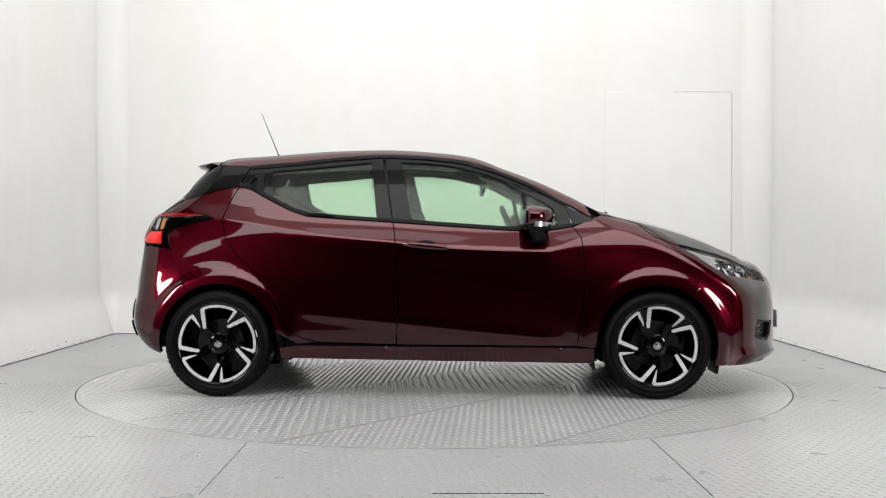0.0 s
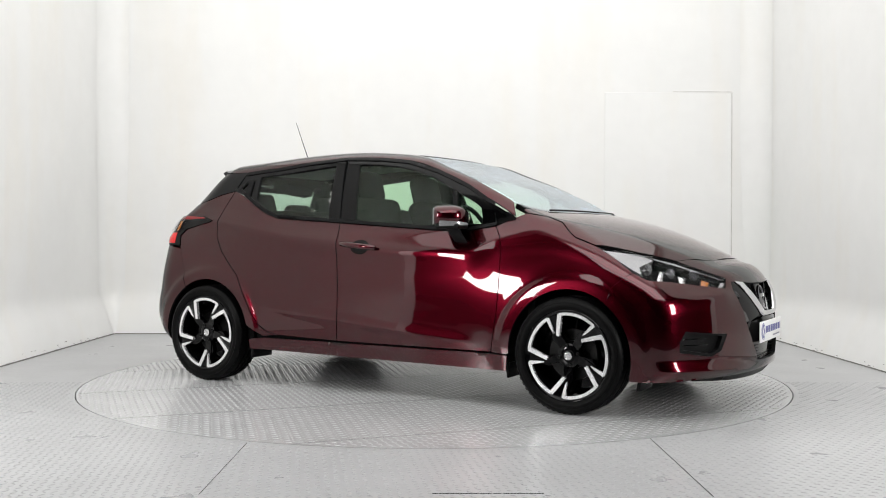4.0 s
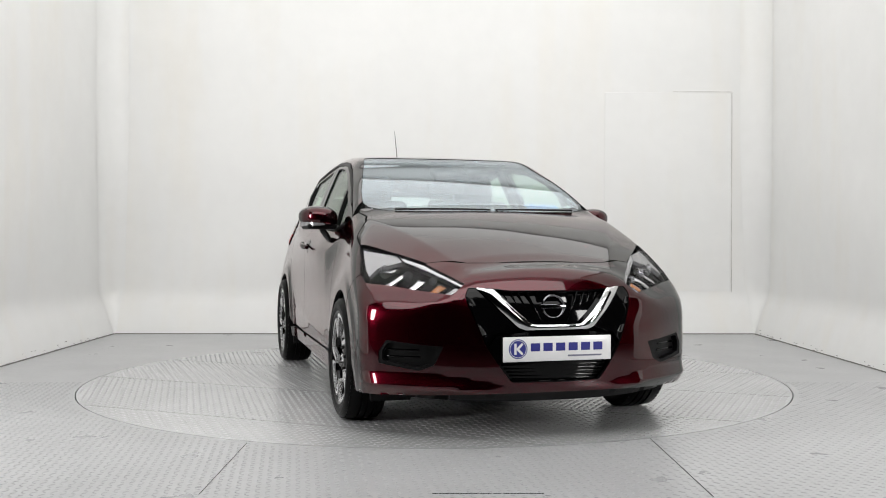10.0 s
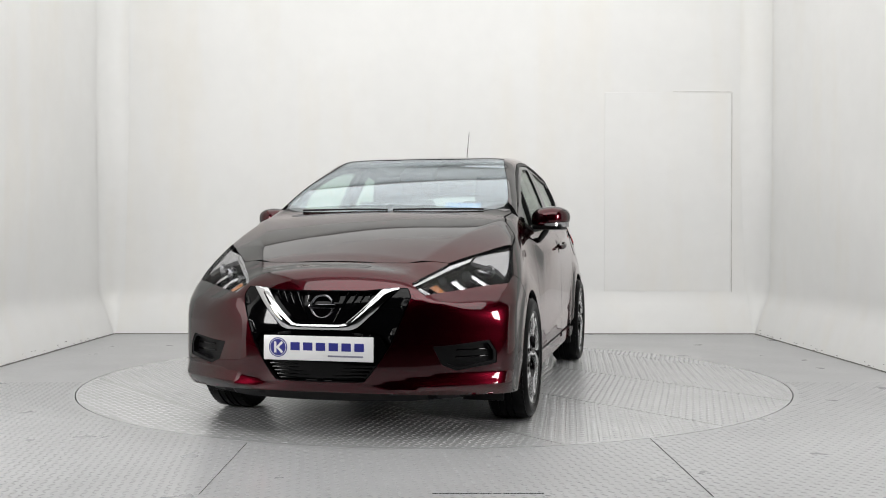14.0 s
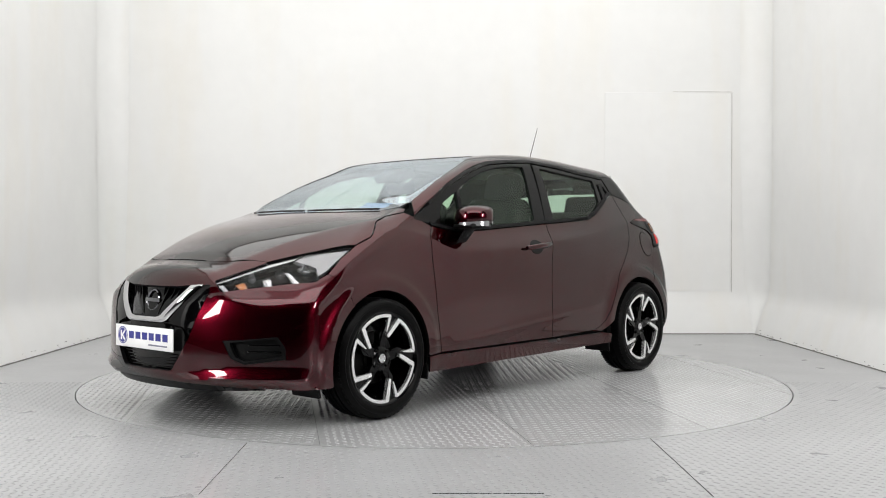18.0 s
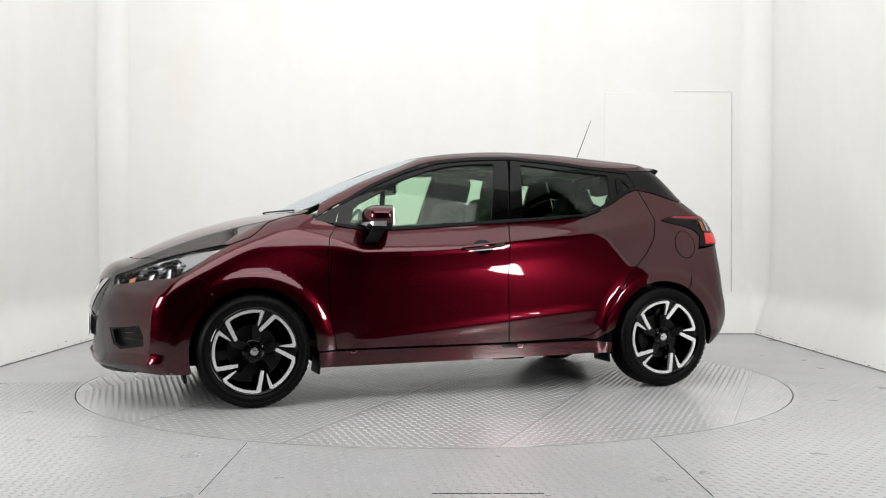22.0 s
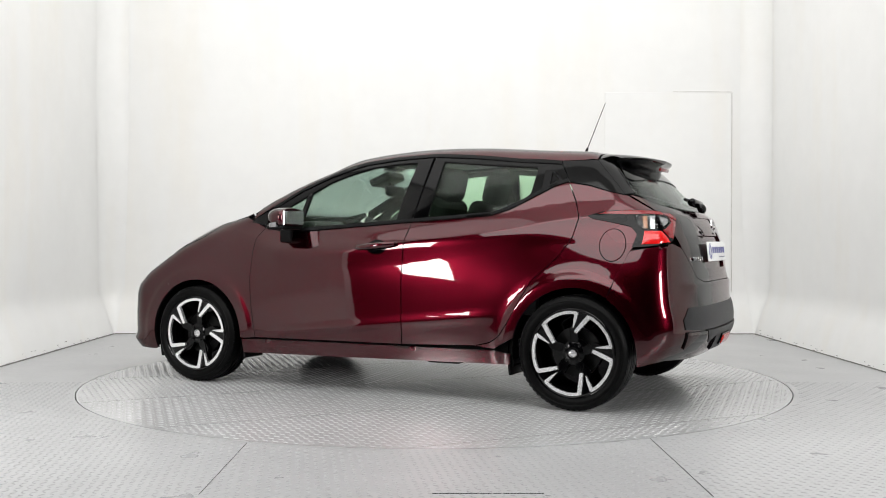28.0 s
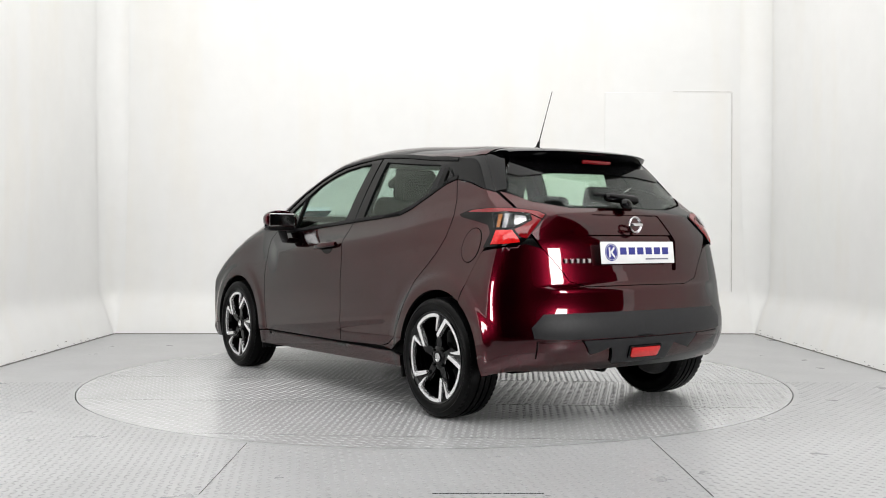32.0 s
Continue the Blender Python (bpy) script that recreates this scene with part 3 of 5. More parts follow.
for mirror in (False, True):
    o = dict(mirror=mirror)
    panel("front_fender", car, "side", [*F_SEAM, (0.90, 0.292), *arc(0, ARCH, 182, 52), (1.499, 0.667), (1.601, 0.743), (1.497, 0.818), *flat("side", WING_EDGE)], shell, gap=0.002, spine=True, step=0.018, **o)
    panel("front_door", car, "side", [*BELT[:4], (-0.238, 0.924), (-0.221, 0.661), (-0.227, 0.305), *F_SEAM[::-1][:-1]], shell, spine=True, step=0.018, **o)
    panel("rear_door", car, "side", [*BELT[3:], *R_SEAM[1:], (-0.227, 0.305), (-0.221, 0.661), (-0.238, 0.924)], shell, spine=True, step=0.018, **o)
    panel("quarter_panel", car, "side", [*R_SEAM, (-0.80, 0.305), *arc(1, ARCH, 2, 122)[1:], (-1.49, 0.72), (-1.555, 0.85), (-1.57, 0.87), (-1.61, 1.0), *flat("side", lay("rear", [(0.632, 1.07), (0.636, 1.152)])), (-1.496, 1.151), (-1.40, 1.174), (-1.30, 1.205), (-1.198, 1.224)], shell, spine=True, step=0.018, **o)
    panel("sill", car, "side", [(0.91, 0.288), (0.80, 0.294), (-0.80, 0.30), (-0.905, 0.285), (-0.90, 0.222), (0.0, 0.21), (0.90, 0.20)], shell, **o)
    panel("front_window_frame", car, "side", [(0.757, 1.117), *FRAME_TOP[2:7], (-0.318, 1.414), (-0.254, 1.01), *BELT[:3][::-1]], [BLACK_GLOSS, BLACK_TRIM], holes=[F_GLASS, TRI_GLASS], lift=-0.004, **o)
    panel("rear_window_frame", car, "side", [(-0.332, 1.414), *FRAME_TOP[8:], (-1.186, 1.226), *BELT[3:-1][::-1]], [BLACK_GLOSS, BLACK_TRIM], holes=[R_GLASS], lift=-0.004, **o)
    panel("front_window", car, "side", F_GLASS, GLASS, gap=-0.002, depth=0.004, lift=-0.012, **o)
    panel("quarter_light", car, "side", TRI_GLASS, GLASS, gap=-0.002, depth=0.004, lift=-0.012, **o)
    panel("rear_door_window", car, "side", R_GLASS, GLASS, gap=-0.002, depth=0.004, lift=-0.012, **o)
    panel("a_pillar_trim", car, "side", [(0.94, 1.018), (0.884, 1.047), (0.745, 1.118), (0.795, 0.998)], [BLACK_GLOSS, BLACK_TRIM], **o)
    seam = lay("side", [(-1.315, 1.352), (-1.392, 1.27), (-1.442, 1.213), (-1.496, 1.152)])
    blade = np.concatenate([lay("side", [(-1.118, 1.353), (-1.21, 1.350)]), seam, lay("side", [(-1.40, 1.176), (-1.30, 1.209), (-1.18, 1.229)])])
    panel("c_pillar_blade", car, "rear_corner", flat("rear_corner", blade), [BLACK_GLOSS, BLACK_TRIM], gap=0.001, **o)
    gate_side = np.concatenate([seam, lay("rear", [(0.632, 1.157), (0.596, 1.163), (0.545, 1.262), (0.50, 1.34), (0.49, 1.365)])])
    panel("gate_pillar", car, "rear_corner", flat("rear_corner", gate_side), [BLACK_GLOSS, BLACK_TRIM], gap=0.0005, lift=0.0005, depth=0.02, step=0.02, **o)

# roof with the pillars down to the bonnet
edge = lay("side", [(x, z + 0.004) for x, z in FRAME_TOP])
back = lay("side", [(-1.25, 1.352), (-1.315, 1.354)])
SCREEN_EDGE = [(0.175, 0.0), (0.165, 0.25), (0.115, 0.44), (0.155, 0.500), (0.363, 0.547), (0.567, 0.594), (0.73, 0.630), (0.86, 0.650)]
roof_half = [*flat("top", edge), *flat("top", back), (-1.345, 0.0), *SCREEN_EDGE]
panel("roof", car, "top", roof_half, shell, both=True, gap=0.001)
panel("windscreen", car, "top", [*SCREEN_EDGE, (0.93, 0.632), (1.0, 0.535), (1.07, 0.30), (1.095, 0.0)], SCREEN, both=True, gap=0.001, depth=0.005, lift=-0.003)
panel("bonnet", car, "top", [*flat("top", np.concatenate([NOSE_EDGE, LAMP_EDGE, WING_EDGE])), (0.93, 0.675), (1.01, 0.55), (1.08, 0.30), (1.105, 0.0)], shell, both=True, gap=0.003, step=0.016)

# ---- front end ----
FRONT_HEAD = [(0.645, 0.842), (0.522, 0.789), (0.392, 0.713), (0.456, 0.66), (0.601, 0.681), (0.70, 0.698)]
HEAD = flat("front_corner", np.concatenate([lay("front", FRONT_HEAD), lay("side", [(1.674, 0.707), (1.601, 0.743), (1.497, 0.818), (1.385, 0.876)])]))
# in the flat drawing of the corner view
STRIP = [(1.110, 0.712), (0.897, 0.787), (0.690, 0.843), (0.742, 0.812), (0.897, 0.768), (1.108, 0.698)]
OUTER = [(0.682, 0.842), (0.47, 0.866), (0.578, 0.764), (0.615, 0.742), (0.628, 0.780), (0.735, 0.812)]
GUIDE = [(1.094, 0.690), (1.072, 0.697), (1.032, 0.664), (1.058, 0.658)]
AMBER_AT = [(1.016, 0.710), (0.975, 0.723), (0.945, 0.685), (0.980, 0.678)]
BLADES = [[(0.895, 0.741), (0.852, 0.755), (0.824, 0.695), (0.861, 0.690)], [(0.786, 0.777), (0.758, 0.779), (0.701, 0.724), (0.730, 0.715)],
          [(0.729, 0.797), (0.670, 0.804), (0.632, 0.782), (0.688, 0.780)]]
for mirror in (False, True):
    s = -1 if mirror else 1
    lamp = panel("headlight", car, "front_corner", HEAD, [LAMP_DARK, BLACK_TRIM], mirror=mirror, lift=-0.080, depth=0.01, gap=0.002, label="clear headlight with a bright strip along its upper edge")
    o = dict(mirror=mirror, gap=0.001, soft=False)
    panel("light_strip", lamp, "front_corner", STRIP, REFLECTOR, lift=-0.012, depth=0.03, label="bright silver running-light strip", **o)
    panel("side_reflector", lamp, "front_corner", OUTER, INDICATOR, lift=-0.014, depth=0.02, label="clear silver rear part of the headlight", **o)
    panel("light_guide", lamp, "front_corner", GUIDE, REFLECTOR, lift=-0.012, depth=0.03, **o)
    panel("indicator", lamp, "front_corner", AMBER_AT, [AMBER, LAMP_DARK], lift=-0.03, depth=0.02, dome=0.006, **o)
    for blade in BLADES:
        panel("reflector_blade", lamp, "front_corner", blade, [BOWL, LAMP_DARK], lift=-0.040, depth=0.02, dome=0.014, step=0.008, **o)
    for u, z, r in ((0.935, 0.715, 0.020), (0.800, 0.735, 0.026), (0.668, 0.755, 0.032)):
        at = onto("front_corner", np.array([u]), np.array([z]))[0]
        bm = bmesh.new()
        lathe(bm, [(r, 0.004), (r * 0.92, -0.006), (r * 0.7, -0.026), (r * 0.3, -0.038), (0.0, -0.04)], 28)
        add_ball(bm, (r * 0.55, r * 0.7, r * 0.55), (0, -0.022, 0))
        bmesh.ops.transform(bm, matrix=pose(at[0] - 0.030, s * (at[1] - 0.030), at[2], 0, 0, -90 + s * 34), verts=bm.verts)
        part("reflector_bowl", bm, BOWL, lamp, smooth=40)
    pane = panel("lens", lamp, "front_corner", HEAD, LENS, mirror=mirror, lift=0.001, depth=0.004, gap=0.002)
    pane.visible_shadow = False

FOG = [(0.500, 0.432), (0.592, 0.438), (0.735, 0.455), (0.765, 0.40), (0.765, 0.345), (0.60, 0.318), (0.54, 0.345)]
fb = [NOSE_EDGE, lay("front", [(0.392, 0.711), (0.456, 0.658), (0.601, 0.679), (0.70, 0.696)]), lay("side", [(1.674, 0.705), (1.601, 0.741), (1.570, 0.720), (1.543, 0.700), (1.518, 0.681), (1.491, 0.662), *arc(0, ARCH, 55, -18), (1.605, 0.195), (1.80, 0.20)]),
      lay("front", [(0.62, 0.205), (0.484, 0.212), (0.274, 0.222), (0.0, 0.225), (0.0, 0.268), (0.21, 0.27), (0.27, 0.345), (0.33, 0.44), (0.372, 0.55), (0.405, 0.655), (0.385, 0.694), (0.28, 0.690), (0.202, 0.682), (0.0, 0.68)])]
panel("front_bumper", car, "front_corner", flat("front_corner", np.concatenate(fb)), shell, both=True, gap=-0.001, lift=-0.001, holes=[flat("front_corner", lay("front", FOG))], step=0.016)
MOUTH = [(0.0, 0.682), (0.202, 0.684), (0.28, 0.692), (0.388, 0.697), (0.408, 0.656), (0.375, 0.55), (0.333, 0.44), (0.273, 0.342), (0.212, 0.265), (0.0, 0.262)]
grille = panel("grille", car, "front", MOUTH, BLACK_GLOSS, both=True, gap=-0.002, lift=-0.035, depth=0.02, label="gloss black grille with a chrome V and a round badge")
# chrome V with its gloss black shoulder
panel("chrome_trim", grille, "front", [(0.0, 0.528), (0.09, 0.528), (0.125, 0.534), (0.19, 0.592), (0.278, 0.688), (0.352, 0.694), (0.255, 0.588), (0.182, 0.517), (0.15, 0.505), (0.0, 0.505)], CHROME, both=True, gap=0.0, lift=0.0, depth=0.035, step=0.007, dome=0.014, label="chrome V-shaped grille trim")
for mirror in (False, True):
    panel("grille_shoulder", grille, "front", [(0.358, 0.693), (0.384, 0.693), (0.400, 0.655), (0.367, 0.55), (0.325, 0.44), (0.29, 0.487), (0.188, 0.514), (0.260, 0.588)], BLACK_GLOSS, mirror=mirror, gap=0.0, lift=-0.004, depth=0.02)
panel("plate_panel", grille, "front", [(0.0, 0.498), (0.13, 0.498), (0.28, 0.48), (0.315, 0.425), (0.285, 0.37), (0.0, 0.355)], BLACK_GLOSS, both=True, gap=0.0, lift=-0.010, depth=0.02)
for k in range(4):  # slanted ribs on both sides of the badge
    for s in (1, -1):
        y = 0.095 + 0.042 * k
        lo, hi = 0.535 + max(0.0, y - 0.13) * 1.08, 0.682
        bm = bmesh.new()
        add_box(bm, (0.022, 0.007, (hi - lo) * 1.1), (2.045 - 0.012 * k, s * y, (lo + hi) / 2), (-s * 24, -12, 0), bevel=0.0025)
        part("grille_rib", bm, BLACK_GLOSS, grille, smooth=40)
for k in range(5):
    bm = bmesh.new()
    add_box(bm, (0.02, 0.50 - 0.025 * k, 0.006), (2.062, 0, 0.345 - 0.016 * k), bevel=0.002)
    part("lower_slat", bm, BLACK_GLOSS, grille, smooth=40)
for s in (1, -1):  # slanted louvres at the ends of the grille
    for k in range(4):
        bm = bmesh.new()
        add_box(bm, (0.008, 0.006, 0.05), (1.985 - 0.008 * k, s * (0.352 + 0.012 * k), 0.668 - 0.008 * k), (s * 28, 0, 0), bevel=0.002)
        part("louvre", bm, CHROME if k < 2 else BLACK_TRIM, grille, smooth=40)


def badge(parent, at, turn, r, back, metal=CHROME):
    """Round bright badge: a ring with a bar across."""
    b = new("badge")
    b.parent = parent
    b.matrix_basis = pose(*at, *turn)
    if back:
        bm = bmesh.new()
        add_box(bm, (0.012, 2.9 * r, 2.5 * r), (-0.012, 0, 0.006), bevel=0.005)
        part("badge_panel", bm, BLACK_GLOSS, b, smooth=40)
    bm = bmesh.new()
    for i in range(48):
        a = 2 * math.pi * i / 48
        ring = [bm.verts.new((h, (r + o) * math.cos(a), (r + o) * math.sin(a))) for h, o in ((-0.004, -0.011), (0.004, -0.009), (0.007, -0.003), (0.004, 0.002), (-0.004, 0.003))]
        if i:
            for k in range(4):
                bm.faces.new((last[k], last[k + 1], ring[k + 1], ring[k]))
        else:
            first_ring = ring
        last = ring
    for k in range(4):
        bm.faces.new((last[k], last[k + 1], first_ring[k + 1], first_ring[k]))
    bmesh.ops.recalc_face_normals(bm, faces=bm.faces)
    part("badge_ring", bm, metal, b, smooth=50)
    bm = bmesh.new()
    add_box(bm, (0.008, 2.35 * r, 0.36 * r), (0.004, 0, 0), bevel=0.003)
    part("badge_bar", bm, metal, b, smooth=40)
    return b


b = badge(grille, (2.052, 0, 0.606), (0, -8, 0), 0.054, True, SHADED_CHROME)
b["label"] = "round chrome badge on a black panel"


def number_plate(name, at, turn, parent, label):
    """White dealer plate: blue disc, six blue letter-sized bars and a small grey line."""
    pl = new(name)
    pl.parent, pl["label"] = parent, label
    pl.matrix_basis = pose(*at, *turn)
    bm = bmesh.new()
    add_box(bm, (0.006, 0.52, 0.111), bevel=0.0025)
    part("plate_board", bm, SIGN_WHITE, pl, smooth=40)
    x = 0.0036
    bm = bmesh.new()
    add_tube(bm, 0.044, 0.044, 0.0012, (x, -0.19, 0.002), (0, 90, 0), 40)
    part("disc_mark", bm, SIGN_BLUE, pl)
    bm = bmesh.new()
    lathe(bm, [(0.0395, 0.0), (0.0395, 0.0007), (0.0372, 0.0007), (0.0372, 0.0)], 40)
    bmesh.ops.transform(bm, matrix=pose(x + 0.0005, -0.19, 0.002, 0, 0, -90), verts=bm.verts)
    part("disc_ring", bm, SIGN_WHITE, pl)
    bm = bmesh.new()
    add_box(bm, (0.001, 0.011, 0.05), (x + 0.0006, -0.203, 0.002))
    add_box(bm, (0.001, 0.011, 0.036), (x + 0.0006, -0.182, 0.013), (-45, 0, 0))
    add_box(bm, (0.001, 0.011, 0.036), (x + 0.0006, -0.182, -0.009), (45, 0, 0))
    part("disc_sign", bm, SIGN_WHITE, pl)
    # letter-sized marks, as plain bars
    for k in range(6):
        y = -0.108 + k * 0.0605
        bm = bmesh.new()
        add_box(bm, (0.001, 0.044, 0.036), (x, y, 0.008))
        part("letter_bar", bm, SIGN_BLUE, pl)
    bm = bmesh.new()
    add_box(bm, (0.001, 0.165, 0.0075), (x, 0.13, -0.033))
    part("small_line", bm, SIGN_GREY, pl)
    for y in (-0.235, 0.235):
        bm = bmesh.new()
        add_tube(bm, 0.004, 0.004, 0.002, (x, y, 0.035), (0, 90, 0), 12)
        part("plate_screw", bm, SIGN_WHITE, pl)
    return pl


number_plate("front_plate", (2.108, 0, 0.421), (0, 0, 0), car, "white plate with a blue disc and blue bars")

for mirror in (False, True):
    s = -1 if mirror else 1
    fog = panel("fog_recess", car, "front_corner", flat("front_corner", lay("front", FOG)), BLACK_TRIM, mirror=mirror, lift=-0.030, depth=0.02, gap=-0.004, label="black recessed bumper vent")
    panel("vent_rim", fog, "front_corner", flat("front_corner", lay("front", FOG)), BLACK_TRIM, mirror=mirror, lift=-0.004, depth=0.03, gap=0.002, holes=[flat("front_corner", lay("front", [(0.535, 0.420), (0.60, 0.426), (0.728, 0.440), (0.750, 0.40), (0.750, 0.362), (0.605, 0.336), (0.56, 0.355)]))])
    for a, b in (((0.605, 0.405), (0.73, 0.412)), ((0.60, 0.375), (0.735, 0.38))):
        ends = lay("front", [a, b]) - [0.03, 0.012, 0]
        mid, d = ends.mean(0), ends[1] - ends[0]
        bm = bmesh.new()
        add_box(bm, (0.012, np.linalg.norm(d), 0.010), (mid[0], s * mid[1], mid[2]), (0, 0, s * math.degrees(math.atan2(-d[0], d[1]))), bevel=0.003)
        part("vent_slat", bm, BLACK_GLOSS, fog, smooth=40)
panel("chin_spoiler", car, "front", [(0.0, 0.232), (0.30, 0.228), (0.60, 0.215), (0.66, 0.19), (0.40, 0.175), (0.0, 0.175)], BLACK_TRIM, both=True, gap=0.0, lift=-0.008, depth=0.05)
for s in (1, -1):
    bm = bmesh.new()
    add_box(bm, (0.02, 0.20, 0.075), (1.62, s * 0.66, 0.175), (0, 8, 0), bevel=0.006)
    part("air_deflector", bm, BLACK_TRIM, car, smooth=40)

# ---- rear end ----
LAMP = [(-0.412, 1.037), (-0.480, 1.062), (-0.593, 1.069), (-0.701, 1.065), (-0.823, 1.051), (-0.868, 1.032), (-0.843, 0.990), (-0.777, 0.906), (-0.748, 0.888), (-0.674, 0.878), (-0.563, 0.867), (-0.599, 0.939), (-0.583, 0.980), (-0.517, 1.000), (-0.432, 1.022)]
for mirror in (False, True):
    lamp = panel("tail_lamp", car, "rear_corner", LAMP, BLACK_GLOSS, mirror=mirror, lift=0.006, depth=0.03, gap=0.001, label="boomerang tail lamp in red and clear plastic on a black base")
    o = dict(mirror=mirror, gap=0.0015, depth=0.012, step=0.015, lift=0.008, dome=0.005, soft=False)
    panel("red_lens", lamp, "rear_corner", [(-0.46, 1.046), (-0.489, 1.058), (-0.592, 1.066), (-0.701, 1.061), (-0.820, 1.047), (-0.860, 1.030), (-0.846, 1.008), (-0.784, 1.035), (-0.677, 1.043), (-0.602, 1.042)], RED_LENS, **o)
    panel("red_lens", lamp, "rear_corner", [(-0.788, 1.031), (-0.844, 1.005), (-0.780, 0.912), (-0.748, 0.920), (-0.719, 0.957), (-0.746, 0.971), (-0.799, 1.003)], RED_LENS, **o)
    panel("red_lens", lamp, "rear_corner", [(-0.631, 0.955), (-0.711, 0.955), (-0.742, 0.916), (-0.750, 0.895), (-0.674, 0.886), (-0.605, 0.883)], FOG_RED, **o)
    panel("clear_lens", lamp, "rear_corner", [(-0.610, 1.036), (-0.676, 1.038), (-0.781, 1.030), (-0.795, 1.005), (-0.744, 0.974), (-0.702, 0.960), (-0.630, 0.962), (-0.617, 0.990)], LAMP_DARK, label="clear lamp window with a reflector behind", **{**o, "lift": 0.002, "dome": 0.0})
    panel("indicator", lamp, "rear_corner", [(-0.640, 1.032), (-0.662, 1.033), (-0.650, 0.966), (-0.632, 0.968)], AMBER, **{**o, "dome": 0.003})
    panel("reflector", lamp, "rear_corner", [(-0.672, 1.034), (-0.700, 1.034), (-0.682, 0.964), (-0.660, 0.964)], REFLECTOR, **{**o, "dome": 0.003})
    panel("reflector", lamp, "rear_corner", [(-0.722, 1.026), (-0.770, 1.022), (-0.775, 1.000), (-0.735, 0.978), (-0.715, 0.985)], REFLECTOR, **{**o, "dome": 0.003})
    pane = panel("lens", lamp, "rear_corner", [(-0.607, 1.038), (-0.676, 1.040), (-0.783, 1.032), (-0.798, 1.004), (-0.745, 0.972), (-0.702, 0.958), (-0.628, 0.960), (-0.614, 0.990)], LENS, mirror=mirror, gap=0.0, depth=0.003, lift=0.016, step=0.015)
    pane.visible_shadow = False

RECESS = [(0.0, 1.035), (0.235, 1.037), (0.275, 0.97), (0.315, 0.905), (0.29, 0.752), (0.0, 0.752)]
panel("tailgate", car, "rear", [(0.0, 1.074), (0.349, 1.07), (0.53, 1.10), (0.63, 1.155), (0.628, 1.058), (0.635, 0.975), (0.572, 0.866), (0.502, 0.784), (0.446, 0.707), (0.347, 0.68), (0.0, 0.683), *RECESS[::-1]], PAINT, both=True, gap=0.0015, step=0.018)
panel("plate_recess", car, "rear", [(0.0, 0.934), (0.296, 0.934), (0.319, 0.905), (0.294, 0.746), (0.0, 0.746)], PAINT, both=True, gap=0.0, lift=-0.013, depth=0.01, step=0.02)
panel("gate_fold", car, "rear", [(0.0, 1.041), (0.239, 1.043), (0.279, 0.972), (0.302, 0.936), (0.0, 0.936)], PAINT, both=True, gap=0.0, lift=-0.004, depth=0.02, step=0.02)
number_plate("rear_plate", (-1.855, 0, 0.845), (0, -6, 180), car, "white plate with a blue disc and blue bars")
b = badge(car, (-1.834, 0, 0.986), (0, -8, 180), 0.042, False)
b["label"] = "round chrome badge"
for k in range(5):  # model name as plain bars
    y = 0.455 - k * 0.034
    at = lay("rear", [(y, 0.805)])[0]
    bm = bmesh.new()
    add_box(bm, (0.008, 0.027, 0.022), (at[0] - 0.003, y, 0.806), (0, 0, 12), bevel=0.003)
    part("letter_bar", bm, CHROME, car)
GATE_GLASS = [(0.0, 1.345), (0.48, 1.335), (0.545, 1.267), (0.605, 1.165), (0.53, 1.108), (0.349, 1.078), (0.0, 1.082)]
rear_glass = panel("rear_window", car, "rear", GATE_GLASS, DARK_GLASS, both=True, gap=0.0, depth=0.004, lift=-0.004)
panel("glass_band", rear_glass, "rear", [(0.0, 1.345), (0.48, 1.335), (0.55, 1.25), (0.50, 1.235), (0.30, 1.255), (0.0, 1.262)], BLACK_GLOSS, both=True, gap=0.0, depth=0.003, lift=0.001, label="black printed band at the top of the rear glass")

rb = [lay("rear", [(0.0, 0.679), (0.347, 0.676), (0.448, 0.704), (0.504, 0.782), (0.574, 0.864), (0.655, 0.888)]), lay("side", [(-1.60, 0.858), (-1.555, 0.85), (-1.535, 0.81), (-1.513, 0.766), (-1.49, 0.72), *arc(1, ARCH, 122, 190), (-1.66, 0.265)]), lay("rear", [(0.70, 0.278), (0.45, 0.265), (0.0, 0.262)])]
panel("rear_bumper", car, "rear_corner", flat("rear_corner", np.concatenate(rb)), shell, both=True, gap=-0.001, step=0.018)
panel("bumper_insert", car, "rear", [(0.0, 0.553), (0.45, 0.553), (0.60, 0.552), (0.665, 0.49), (0.655, 0.438), (0.50, 0.428), (0.0, 0.425)], [GREY_TRIM, BLACK_TRIM], both=True, gap=0.0, lift=0.004, depth=0.03, dome=0.004, soft=False, step=0.025, label="dark grey unpainted bumper insert")
panel("diffuser", car, "rear", [(0.0, 0.420), (0.40, 0.421), (0.345, 0.352), (0.22, 0.385), (0.19, 0.30), (0.0, 0.298)], [GREY_TRIM, BLACK_TRIM], both=True, gap=0.0, lift=0.012, depth=0.02, dome=0.004, step=0.025)
for mirror in (False, True):  # folded lower strips of the bumper
    panel("bumper_strip", car, "rear", [(0.405, 0.418), (0.64, 0.424), (0.63, 0.335), (0.35, 0.348)], shell, mirror=mirror, gap=0.0, lift=0.010, depth=0.012, dome=0.004, step=0.02)
fogr = panel("rear_fog_lamp", car, "rear", [(0.0, 0.388), (0.112, 0.388), (0.103, 0.328), (0.0, 0.328)], BLACK_GLOSS, both=True, gap=0.0, lift=0.026, depth=0.03, label="red rear fog lamp in a black frame")
